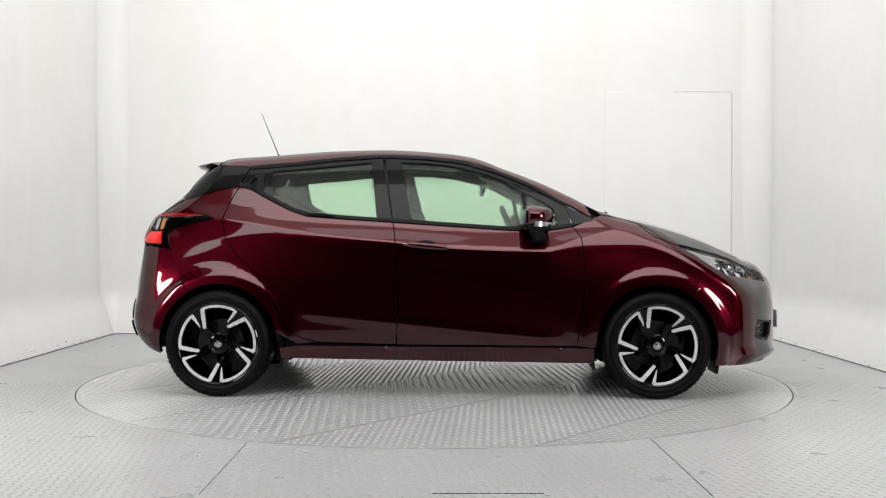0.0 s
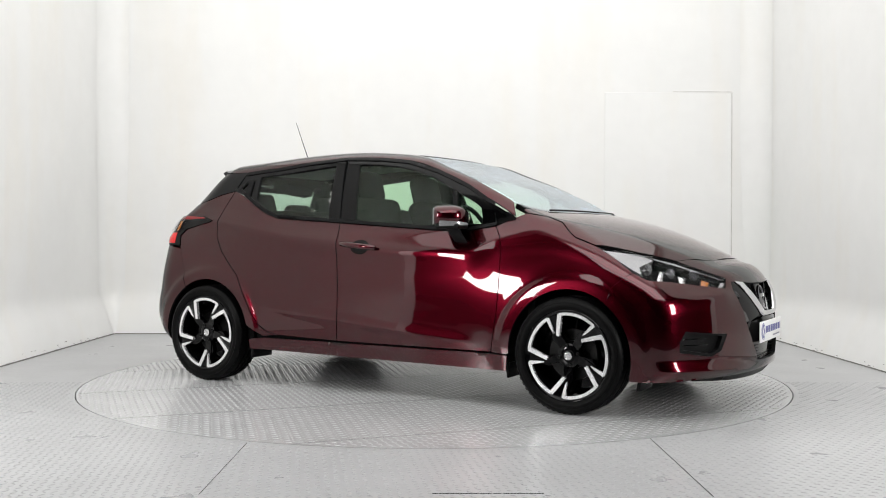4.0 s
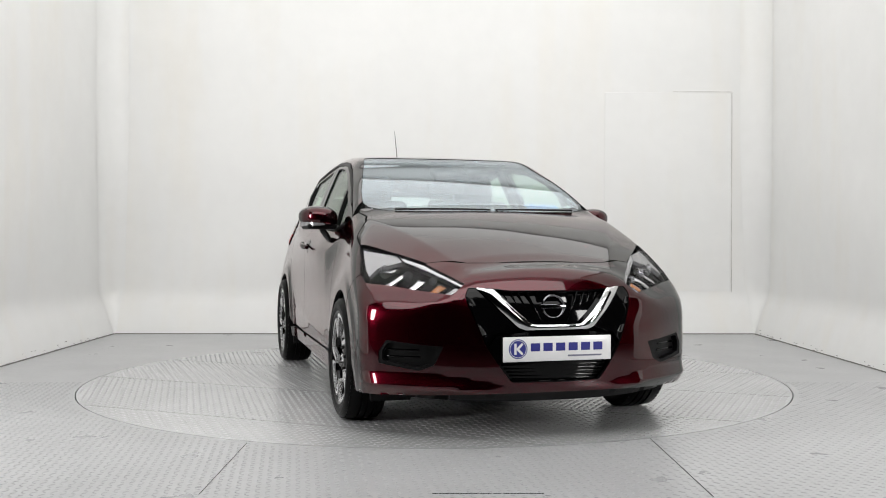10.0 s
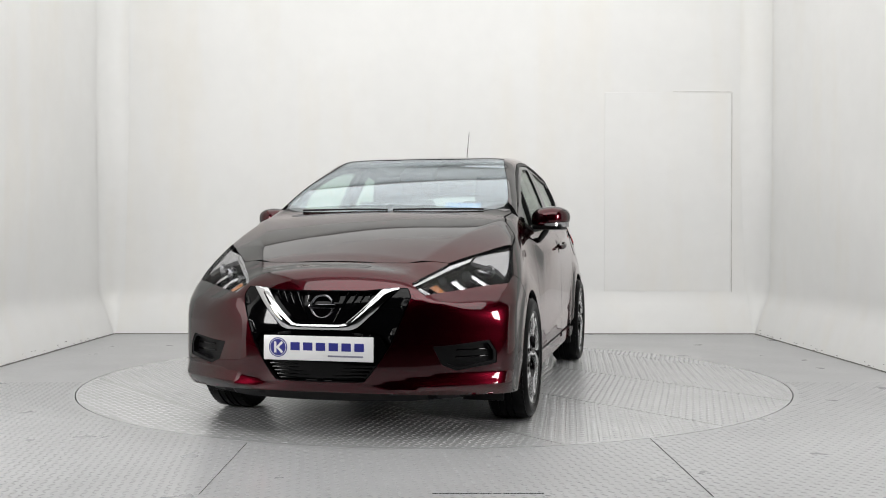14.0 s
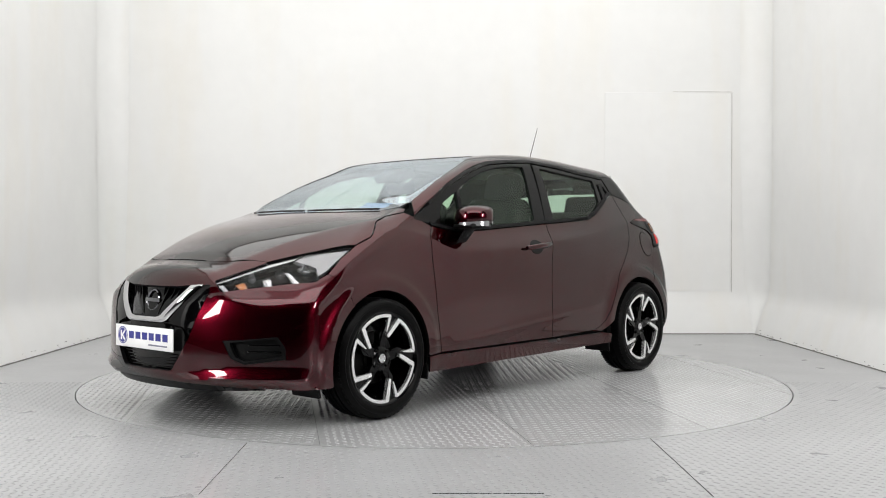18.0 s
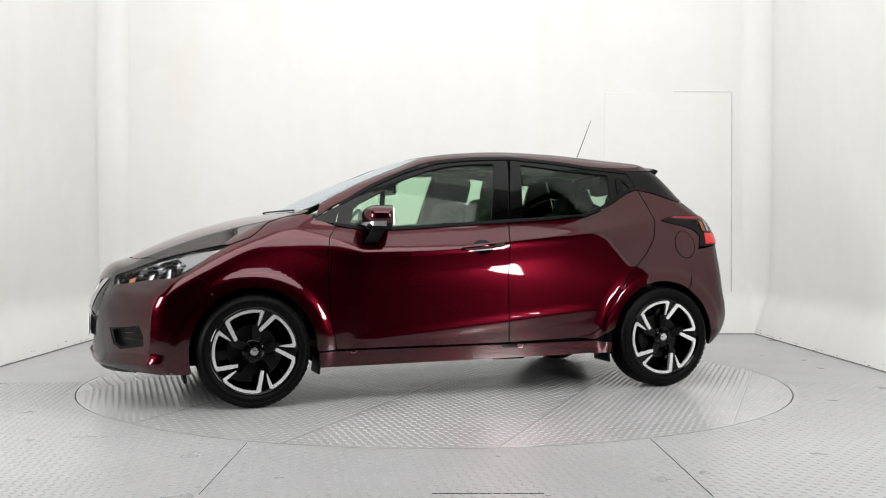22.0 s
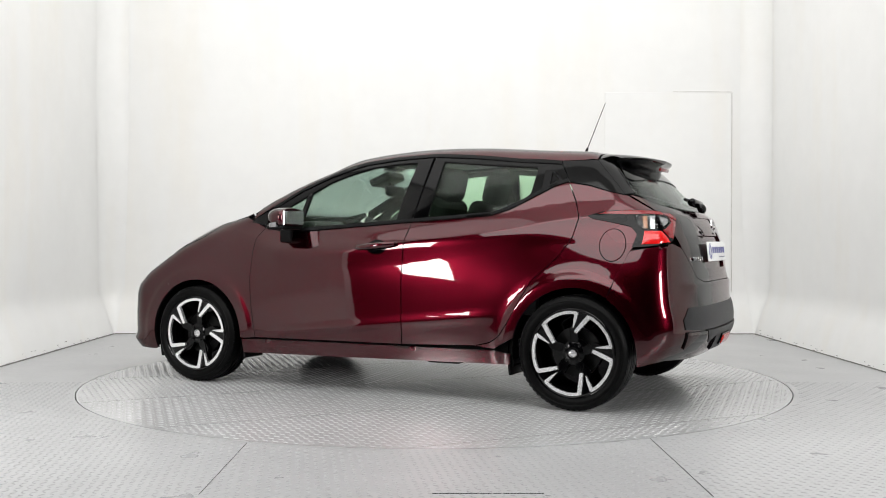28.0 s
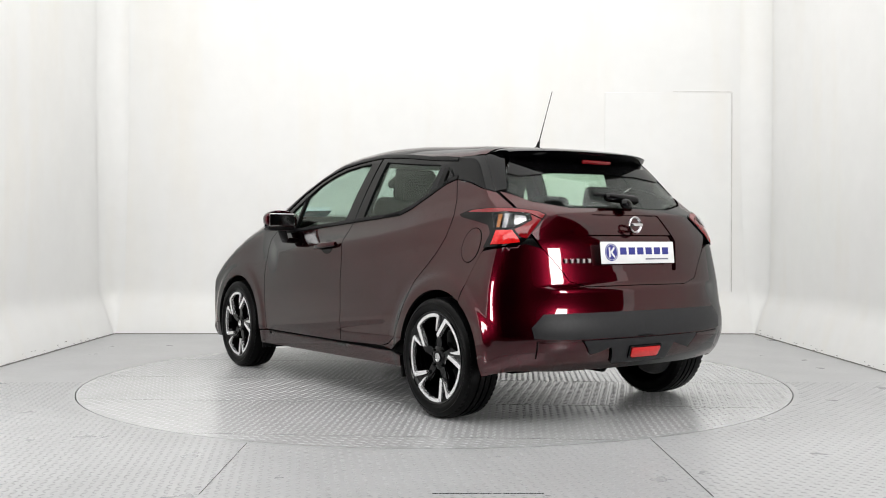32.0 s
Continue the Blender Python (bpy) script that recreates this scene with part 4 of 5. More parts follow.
panel("red_lens", fogr, "rear", [(0.0, 0.380), (0.10, 0.380), (0.093, 0.336), (0.0, 0.336)], FOG_RED, both=True, gap=0.0, lift=0.032, depth=0.012, dome=0.005, step=0.012)
# spoiler over the rear glass
SP = curve([0.0, 0.55, 0.85, 1.0], [-1.565, -1.535, -1.475, -1.425])


def spoiler():
    verts, faces = [], []
    us = np.linspace(-1, 1, 41)
    for u in us:
        xe, y0, y1 = float(SP(abs(u))), u * 0.55, u * 0.495
        zt = float(onto("top", np.array([-1.33]), np.array([y0]))[0, 2]) + 0.002
        zm = float(onto("top", np.array([-1.33]), np.array([y0 * 0.9]))[0, 2])
        rise = zm - (-1.33 - xe) * 0.12
        low = 0.03 * abs(u) ** 6
        ring = [(-1.325, y0, zt), ((-1.33 + xe) / 2, (y0 + y1) / 2, (max(zt, zm - 0.01) + rise) / 2 + 0.004), (xe + 0.02, y1, rise + 0.003), (xe, y1, rise - 0.005), (xe + 0.012, y1, rise - 0.02), (xe + 0.05, y1, rise - 0.032 - low), (xe + 0.09, y1, rise - 0.055 - low), (-1.39, y1, zm - 0.09 - low), (-1.33, y1, zm - 0.05)]
        verts += ring
    n = 9
    for i in range(len(us) - 1):
        for k in range(n):
            faces.append((i * n + k, i * n + (k + 1) % n, (i + 1) * n + (k + 1) % n, (i + 1) * n + k))
    faces += [tuple(range(n))[::-1], tuple((len(us) - 1) * n + k for k in range(n))]
    return raw("spoiler", verts, faces, BLACK_GLOSS, car, "gloss black roof spoiler", 40)


sp = spoiler()
bm = bmesh.new()
add_box(bm, (0.012, 0.20, 0.020), (-1.548, 0, 1.322), (0, -30, 0), bevel=0.004)
part("brake_light", bm, RED_LENS, sp, "red high-level brake light", smooth=40)
bm = bmesh.new()
add_tube(bm, 0.020, 0.020, 0.001, (-1.492, 0.09, 1.30), (0, -46, 0), 24)
for k in range(6):
    add_box(bm, (0.001, 0.018, 0.014), (-1.492, 0.055 - k * 0.024, 1.30), (0, 44, 0))
part("sticker", bm, STICKER, rear_glass, "small white sticker marks")
wip = new("rear_wiper")
wip.parent = car
bm = bmesh.new()
add_ball(bm, (0.05, 0.075, 0.06), (-1.77, 0.0, 1.093), (0, 30, 0))
add_box(bm, (0.045, 0.22, 0.042), (-1.735, 0.0, 1.122), (4, 35, 0), bevel=0.016, segments=3)
part("wiper_arm", bm, BLACK_GLOSS, wip, smooth=50)
bm = bmesh.new()
add_box(bm, (0.016, 0.28, 0.014), (-1.712, 0.03, 1.135), (3, 35, 0), bevel=0.004)
part("wiper_blade", bm, BLACK_TRIM, wip, smooth=50)

# ---- roof and glass fittings ----
aerial = new("aerial")
aerial.parent = car
base = Vector((-1.06, 0, float(onto("top", np.array([-1.06]), np.array([0.0]))[0, 2])))
tip = Vector((-1.19, 0, 1.745))
bm = bmesh.new()
lathe(bm, [(0.0, 0.05), (0.006, 0.048), (0.010, 0.02), (0.022, 0.004), (0.024, -0.004)], 20)
bmesh.ops.transform(bm, matrix=Matrix.Translation(base) @ pose(0, 0, 0, 0, -22, 0) @ pose(0, 0, 0, 90, 0, 0), verts=bm.verts)
part("aerial_foot", bm, BLACK_TRIM, aerial, smooth=50)
bm = bmesh.new()
d = tip - base
add_tube(bm, 0.0032, 0.0018, d.length, segments=8)
bmesh.ops.transform(bm, matrix=Matrix.Translation((base + tip) / 2) @ d.to_track_quat("Z", "Y").to_matrix().to_4x4(), verts=bm.verts)
part("aerial_rod", bm, BLACK_TRIM, aerial, smooth=50)


def blade_on_screen(a, b, name, parent):
    """A wiper lying on the windscreen between two places of the top view."""
    pts = lay("top", [tuple(np.array(a) + (np.array(b) - np.array(a)) * k / 8) for k in range(9)])
    nn = normals(pts)
    verts, faces = [], []
    way = pts[-1] - pts[0]
    way = way / np.linalg.norm(way)
    for p, n in zip(pts, nn):
        side_way = np.cross(n, way)
        for u, h in ((-0.008, 0.002), (-0.005, 0.010), (0.005, 0.010), (0.008, 0.002)):
            verts.append(p + side_way * u + n * h)
    for i in range(8):
        faces += [(4 * i + k, 4 * i + (k + 1) % 4, 4 * i + 4 + (k + 1) % 4, 4 * i + 4 + k) for k in range(4)]
    faces += [(3, 2, 1, 0), (32, 33, 34, 35)]
    return raw(name, verts, faces, BLACK_TRIM, parent, smooth=30)


wipers = new("front_wipers")
wipers.parent = car
blade_on_screen((1.083, 0.05), (0.995, 0.54), "wiper_blade", wipers)
blade_on_screen((1.01, -0.50), (1.085, 0.02), "wiper_blade", wipers)
panel("cowl", car, "top", [(1.05, 0.0), (1.03, 0.28), (0.96, 0.50), (0.87, 0.640), (0.94, 0.645), (1.012, 0.54), (1.083, 0.30), (1.11, 0.0)], BLACK_TRIM, both=True, gap=0.0, lift=-0.006, depth=0.03)
# printed band, camera housing, mirror and paper disc behind the windscreen
panel("screen_band", car, "top", [(0.175, 0.0), (0.165, 0.25), (0.118, 0.44), (0.132, 0.47), (0.148, 0.42), (0.185, 0.25), (0.195, 0.15), (0.31, 0.11), (0.31, 0.0)], BLACK_GLOSS, both=True, gap=0.0, depth=0.002, lift=-0.010, label="black printed band along the screen's top")
bm = bmesh.new()
at = lay("top", [(0.36, 0.0)])[0]
add_box(bm, (0.16, 0.22, 0.055), (at[0] - 0.03, 0, at[2] - 0.045), (0, 20, 0), bevel=0.015, segments=3)
part("camera_housing", bm, GREY_TRIM, car, smooth=40)
bm = bmesh.new()
add_box(bm, (0.035, 0.24, 0.075), (0.27, 0, 1.235), (0, 12, 0), bevel=0.02, segments=3)
add_tube(bm, 0.012, 0.012, 0.09, (0.30, 0, 1.29), (0, 25, 0), 12)
part("rear_view_mirror", bm, BLACK_TRIM, car, smooth=40)
pts = lay("top", [(0.93, 0.30), (0.93, 0.50), (0.86, 0.50), (0.86, 0.30)]) - [0.0, 0, 0.022]
raw("paper_disc", list(pts) + list(pts - [0, 0, 0.002]), [(0, 1, 2, 3), (7, 6, 5, 4), (0, 4, 5, 1), (1, 5, 6, 2), (2, 6, 7, 3), (3, 7, 4, 0)], PAPER_BLUE, car, "pale blue paper disc behind the screen")


# ---- sides: handles, mirrors, fuel door, trims ----
for mirror in (False, True):
    s = -1 if mirror else 1
    for cx, cz, nm in ((-0.06, 0.872, "front_handle"),):
        p = lay("side", [(cx, cz)])[0]
        h = new("door_handle")
        h.parent = car
        # black disc laid on the door skin, standing in for the cup's shading
        cup = panel("handle_cup", h, "side", [(-0.06 + 0.066 * math.cos(a), 0.866 + 0.043 * math.sin(a)) for a in np.linspace(0, 2 * math.pi, 20)[:-1]], BLACK_GLOSS, mirror=mirror, lift=0.0015, depth=0.006, gap=0.0, step=0.015)
        verts, faces = [], []
        for i, k in enumerate(np.linspace(0, 1, 17)):
            x = 0.066 - 0.255 * k
            z = 0.862 + 0.024 * k
            y = float(onto("side", np.array([x]), np.array([z]))[0, 1])
            out = 0.012 + 0.030 * math.sin(math.pi * min(max((k - 0.0) / 1.0, 0.02), 0.98)) ** 0.6
            hh = 0.012 + 0.006 * math.sin(math.pi * k) ** 0.5
            for a in range(10):
                b = 2 * math.pi * a / 10
                verts.append((x, s * (y + out + 0.011 * math.cos(b)), z + hh * math.sin(b)))
        for i in range(16):
            faces += [(10 * i + a, 10 * i + (a + 1) % 10, 10 * i + 10 + (a + 1) % 10, 10 * i + 10 + a)[::s] for a in range(10)]
        faces += [tuple(range(10))[::-s], tuple(range(160, 170))[::s]]
        raw("handle_grip", verts, faces, PAINT, h, smooth=50)
    # mirror on its stalk
    mir = new("door_mirror")
    mir.parent = car
    mir["label"] = "red door mirror with a clear indicator strip"
    bm = bmesh.new()
    add_ball(bm, (2, 2, 2), (0, 0, 0), u=32, v=20)
    for v in bm.verts:  # squarish shell, flat to the rear, tapering towards its outer tip
        k = (abs(v.co.x) ** 2.7 + abs(v.co.y) ** 2.7 + abs(v.co.z) ** 2.7) ** (-1 / 2.7)
        x, y, z = v.co * k
        x = max(x * 0.098, -0.045)
        thin = 1 - 0.16 * max(y, 0) ** 2
        v.co = (x * (1 - 0.25 * max(y, 0) ** 2), y * (0.104 if y > 0 else 0.098), z * 0.062 * thin + 0.006 * y)
    bmesh.ops.bisect_plane(bm, geom=bm.verts[:] + bm.edges[:] + bm.faces[:], plane_co=(0, 0, -0.035), plane_no=(0, 0, -1), clear_outer=True)
    bmesh.ops.holes_fill(bm, edges=[e for e in bm.edges if e.is_boundary])
    m = pose(0.550, s * 0.850, 1.035, 0, 0, -10 * s) @ Matrix.Diagonal((1.22, 1.06, 1.10, 1))
    flip = Matrix.Diagonal((1, s, 1, 1))
    bmesh.ops.transform(bm, matrix=m @ flip, verts=bm.verts)
    if s < 0:
        bmesh.ops.reverse_faces(bm, faces=bm.faces)
    part("mirror_cap", bm, PAINT, mir, smooth=45)
    bm = bmesh.new()
    add_box(bm, (0.115, 0.165, 0.028), (0.020, 0.0, -0.046), (0, 0, 0), bevel=0.012, segments=3)
    bmesh.ops.transform(bm, matrix=m @ flip, verts=bm.verts)
    if s < 0:
        bmesh.ops.reverse_faces(bm, faces=bm.faces)
    part("mirror_base", bm, BLACK_TRIM, mir, smooth=45)
    bm = bmesh.new()
    n, rows = 14, []
    for i in range(n + 1):
        a = math.radians(-5 + 95 * i / n)
        h = 0.005 + 0.012 * (1 - i / n) ** 0.7
        rows.append([bm.verts.new(((0.090 + d) * math.sin(a) * 1.05, (0.096 + d) * math.cos(a), -0.036 + z)) for d, z in ((-0.01, h), (0.003, h), (0.004, -h * 0.6), (-0.01, -h * 0.6))])
    for i in range(n):
        for k in range(4):
            bm.faces.new((rows[i][k], rows[i + 1][k], rows[i + 1][(k + 1) % 4], rows[i][(k + 1) % 4]))
    bmesh.ops.transform(bm, matrix=m @ flip, verts=bm.verts)
    bmesh.ops.recalc_face_normals(bm, faces=bm.faces)
    part("indicator", bm, INDICATOR, mir, "clear indicator strip", smooth=45)
    bm = bmesh.new()
    add_box(bm, (0.012, 0.16, 0.078), (-0.041, 0.0, 0.004), bevel=0.005)
    bmesh.ops.transform(bm, matrix=m @ flip, verts=bm.verts)
    part("mirror_glass", bm, CHROME, mir)
    bm = bmesh.new()
    rows = []
    for k in np.linspace(0, 1, 7):
        c = Vector((0.56 + 0.045 * k, 0.0, 0.0))
        y, z = 0.835 - 0.045 * k, 0.995 - 0.105 * k
        w, t = 0.045 - 0.006 * k, 0.022 + 0.022 * math.sin(math.pi * k)
        rows.append([bm.verts.new((c.x + w * math.cos(b), s * (y + t * math.sin(b) * 0.7), z + 0.016 * math.sin(b))) for b in np.linspace(0, 2 * math.pi, 13)[:-1]])
    for p, q in zip(rows, rows[1:]):
        for k in range(12):
            bm.faces.new((p[k], p[(k + 1) % 12], q[(k + 1) % 12], q[k]))
    bm.faces.new(rows[0])
    bm.faces.new(rows[-1])
    bmesh.ops.recalc_face_normals(bm, faces=bm.faces)
    part("mirror_stalk", bm, BLACK_TRIM, mir, smooth=45)
    # hidden rear-door handle in the pillar
    hid = panel("pillar_handle", car, "side", [(-1.035, 1.297), (-1.082, 1.297), (-1.14, 1.243), (-1.135, 1.228), (-1.03, 1.175)], BLACK_TRIM, mirror=mirror, lift=0.004, depth=0.01, gap=0.0, holes=[[(-1.075, 1.285), (-1.09, 1.275), (-1.125, 1.242), (-1.072, 1.213)]], step=0.015)
    panel("handle_cup", hid, "side", [(-1.075, 1.285), (-1.09, 1.275), (-1.125, 1.242), (-1.072, 1.213)], DARK, mirror=mirror, lift=-0.008, depth=0.01, gap=-0.002, step=0.015)
    # weather strip along the belt, and the dark edge over the frames
    strip = [(x, z + 0.004) for x, z in BELT] + [(x + 0.004, z + 0.022) for x, z in BELT[::-1]]
    panel("belt_strip", car, "side", strip, BLACK_TRIM, mirror=mirror, lift=0.004, depth=0.01, gap=0.0, soft=False, step=0.02)
    gutter = [(x, z - 0.014) for x, z in FRAME_TOP[1:]] + [(x, z + 0.004) for x, z in FRAME_TOP[1:][::-1]]
    panel("roof_gutter", car, "side", gutter, BLACK_TRIM, mirror=mirror, lift=0.002, depth=0.01, gap=0.0, soft=False, step=0.03)
    bar = [(0.486, 1.20), (0.516, 1.186), (0.548, 0.99), (0.524, 0.985)]
    panel("window_bar", car, "side", bar, BLACK_TRIM, mirror=mirror, lift=0.001, depth=0.02, gap=0.0, soft=False)
    if not mirror:
        ring = [(-1.458 + 0.070 * math.cos(a), 0.882 + 0.085 * math.sin(a)) for a in np.linspace(0, 2 * math.pi, 33)[:-1]]
        gap_ring = panel("fuel_door_gap", car, "side", ring, DARK, lift=0.0012, depth=0.004, gap=-0.0028, step=0.02, soft=False)
        panel("fuel_door", gap_ring, "side", ring, PAINT, lift=0.0022, depth=0.004, gap=0.0015, step=0.02, soft=False, label="round red fuel flap")
    # small flaps before the wheels and the wheel-house lining
    for k, (cx, cz) in enumerate(HUB):
        bm = bmesh.new()
        rows = []
        for i in range(25):
            a = math.radians(-15 + (201 if k else 210) * i / 24)
            rows.append([bm.verts.new((cx + r * math.cos(a), s * y, cz + r * math.sin(a))) for r, y in ((0.352, 0.815), (0.375, 0.80), (0.375, 0.50), (0.20, 0.46))])
        for p, q in zip(rows, rows[1:]):
            for j in range(3):
                bm.faces.new((p[j], p[j + 1], q[j + 1], q[j]))
        part("wheel_house", bm, DARK, car, smooth=40)
        bm = bmesh.new()
        add_box(bm, (0.015, 0.19, 0.08), (cx + (0.37 if k else -0.36), s * 0.72, 0.205), (0, 6 if k else -6, 0), bevel=0.004)
        part("mud_flap", bm, BLACK_TRIM, car, smooth=40)


# ---- wheels ----
def blade_piece(bm, path, width, y0, y1):
    """A flat-topped bar along a path in the wheel's plane, for the machined edges."""
    pts = np.array(path, float)
    t = np.gradient(pts, axis=0)
    t /= np.linalg.norm(t, axis=1, keepdims=True)
    nrm = np.stack([-t[:, 1], t[:, 0]], 1)
    w = np.asarray(width)[:, None] if np.ndim(width) else width
    a, b = pts + nrm * w / 2, pts - nrm * w / 2
    rows = [[bm.verts.new((p[0], y, p[1])) for p, y in ((pa, y0), (pa, y1), (pb, y1), (pb, y0))] for pa, pb in zip(a, b)]
    for p, q in zip(rows, rows[1:]):
        for k in range(4):
            bm.faces.new((p[k], p[(k + 1) % 4], q[(k + 1) % 4], q[k]))
    bm.faces.new(rows[0][::-1])
    bm.faces.new(rows[-1])


def polar(r, deg):
    return (r * math.cos(math.radians(deg)), r * math.sin(math.radians(deg)))


def dish(r):
    """How far out the wheel's face stands at a radius."""
    return 0.074 + 0.014 * min(r / 0.2, 1.0) ** 2


def wheel():
    """One wheel about its own Y axis, outer face towards +Y; drawn as seen from outside, u = -x."""
    w = new("wheel")
    bm = bmesh.new()
    lathe(bm, [(0.230, -0.090), (0.240, -0.098), (0.26, -0.104), (0.288, -0.099), (0.2995, -0.086), (0.3035, -0.078), (0.3065, -0.060), (0.3070, -0.046), (0.2995, -0.045), (0.2995, -0.037), (0.3078, -0.036), (0.308, -0.012), (0.3005, -0.011), (0.3005, -0.003), (0.308, -0.002),
               (0.308, 0.022), (0.3005, 0.023), (0.3005, 0.031), (0.3075, 0.032), (0.3065, 0.060), (0.3035, 0.078), (0.2995, 0.086), (0.288, 0.099), (0.277, 0.1035), (0.274, 0.1015), (0.26, 0.104), (0.2505, 0.101), (0.247, 0.0985), (0.2415, 0.0965), (0.236, 0.092)], 96)
    bmesh.ops.recalc_face_normals(bm, faces=bm.faces)
    tyre = part("tyre", bm, RUBBER, w, smooth=32)
    bm = bmesh.new()
    for i in range(60):  # tread blocks on the shoulders
        a = 360 * i / 60
        for y in (-0.073, 0.073):
            add_box(bm, (0.006, 0.024, 0.018), (*[0.3012 * c for c in (math.cos(math.radians(a)),)], y, 0.3012 * math.sin(math.radians(a))), (0, -a, 0))
    ob = part("tyre_tread", bm, RUBBER, tyre)
    ob["kind"] = "stuff"
    bm = bmesh.new()
    lathe(bm, [(0.0, -0.02), (0.06, -0.02), (0.19, -0.03), (0.205, -0.05), (0.222, -0.093), (0.218, -0.02), (0.207, 0.03), (0.2105, 0.078), (0.224, 0.089), (0.2275, 0.0955), (0.2235, 0.0985), (0.217, 0.0965), (0.2055, 0.080), (0.196, 0.045), (0.19, 0.0), (0.185, -0.015)], 72)
    bmesh.ops.recalc_face_normals(bm, faces=bm.faces)
    part("rim", bm, BLACK_GLOSS, w, smooth=40)
    # five twisted black spokes with machined outlines between them
    for k in range(5):
        turn = 72 * k
        bm = bmesh.new()
        edge_out = [polar(0.214, turn + d) for d in (66, 76, 83)]
        left = [polar(0.214, turn + 83), polar(0.14, turn + 88), polar(0.075, turn + 100), polar(0.04, turn + 112)]
        right = [polar(0.04, turn + 60), polar(0.075, turn + 66), polar(0.115, turn + 77), polar(0.16, turn + 70), polar(0.214, turn + 63)]
        loop = edge_out + left[1:] + right[:-1]
        top = [bm.verts.new((-u, dish(math.hypot(u, v)) - 0.006, v)) for u, v in loop]
        bot = [bm.verts.new((-u, 0.035, v)) for u, v in loop]
        bm.faces.new(top)
        n = len(loop)
        for i in range(n):
            bm.faces.new((top[i], bot[i], bot[(i + 1) % n], top[(i + 1) % n]))
        bmesh.ops.triangulate(bm, faces=bm.faces[:])
        bmesh.ops.recalc_face_normals(bm, faces=bm.faces)
        part("spoke", bm, BLACK_GLOSS, w)
        bm = bmesh.new()
        arc_path = [polar(0.207, turn + d) for d in np.linspace(9, 63, 12)]
        blade_piece(bm, [(-u, v) for u, v in arc_path], 0.0165, 0.075, 0.092)
        long_bar = [polar(0.209, turn + 62.5), polar(0.160, turn + 68), polar(0.108, turn + 79)]
        blade_piece(bm, [(-u, v) for u, v in long_bar], np.array([0.022, 0.021, 0.017]), 0.068, 0.0905)
        short_bar = [polar(0.209, turn + 9.5), polar(0.165, turn + 11), polar(0.130, turn + 13.5)]
        blade_piece(bm, [(-u, v) for u, v in short_bar], np.array([0.020, 0.013, 0.003]), 0.070, 0.0905)
        bmesh.ops.recalc_face_normals(bm, faces=bm.faces)
        part("machined_edge", bm, SILVER, w, "bright machined spoke outline")
        bm = bmesh.new()  # second, hooked blade across the window
        hook = [polar(0.075, turn + 30), polar(0.12, turn + 26), polar(0.165, turn + 12), polar(0.205, turn + 8), polar(0.205, turn - 2), polar(0.15, turn + 2), polar(0.10, turn + 12), polar(0.055, turn + 6)]
        top = [bm.verts.new((-u, dish(math.hypot(u, v)) - 0.012, v)) for u, v in hook]
        bot = [bm.verts.new((-u, 0.03, v)) for u, v in hook]
        bm.faces.new(top)
        for i in range(8):
            bm.faces.new((top[i], bot[i], bot[(i + 1) % 8], top[(i + 1) % 8]))
        bmesh.ops.triangulate(bm, faces=bm.faces[:])
        bmesh.ops.recalc_face_normals(bm, faces=bm.faces)
        part("spoke_web", bm, BLACK_GLOSS, w)
    bm = bmesh.new()
    lathe(bm, [(0.062, 0.03), (0.060, 0.066), (0.05, 0.072), (0.033, 0.074), (0.030, 0.070), (0.0, 0.070)], 40)
    bmesh.ops.recalc_face_normals(bm, faces=bm.faces)
    part("hub", bm, BLACK_GLOSS, w, smooth=40)
    bm = bmesh.new()
    lathe(bm, [(0.0225, 0.071), (0.0215, 0.077), (0.018, 0.0775), (0.016, 0.074), (0.0, 0.074)], 32)
    add_box(bm, (0.036, 0.004, 0.007), (0, 0.0765, 0), bevel=0.001)
    bmesh.ops.recalc_face_normals(bm, faces=bm.faces)
    part("hub_cap", bm, CHROME, w, "small chrome hub badge", smooth=40)
    for k in range(4):
        u, v = polar(0.050, 45 + 90 * k)
        bm = bmesh.new()
        add_tube(bm, 0.009, 0.0075, 0.014, (u, 0.074, v), (-90, 0, 0), 6)
        part("wheel_nut", bm, DISC, w)
    bm = bmesh.new()
    lathe(bm, [(0.07, -0.012), (0.128, -0.012), (0.128, 0.008), (0.07, 0.008), (0.07, 0.02), (0.0, 0.02)], 48)
    bmesh.ops.recalc_face_normals(bm, faces=bm.faces)
    part("brake_disc", bm, DISC, w, "bare steel brake disc", smooth=40)
    for ob in w.children:  # the rim fills a low-profile tyre
        if ob is not tyre:
            ob.data.transform(Matrix.Diagonal((1.055, 1, 1.055, 1)))
    return w


first = wheel()
SPIN = {(0, 1): -3.0, (0, -1): -33.0, (1, 1): 2.0, (1, -1): -21.0}
for k, (x, z) in enumerate(HUB):
    for s in (1, -1):
        w = first if (k, s) == (0, 1) else copy_thing(first, Matrix())
        w.parent = car
        w.matrix_basis = pose(x, s * 0.755, z, 0, 0, 0 if s > 0 else 180) @ pose(0, 0, 0, 0, SPIN[k, s], 0)

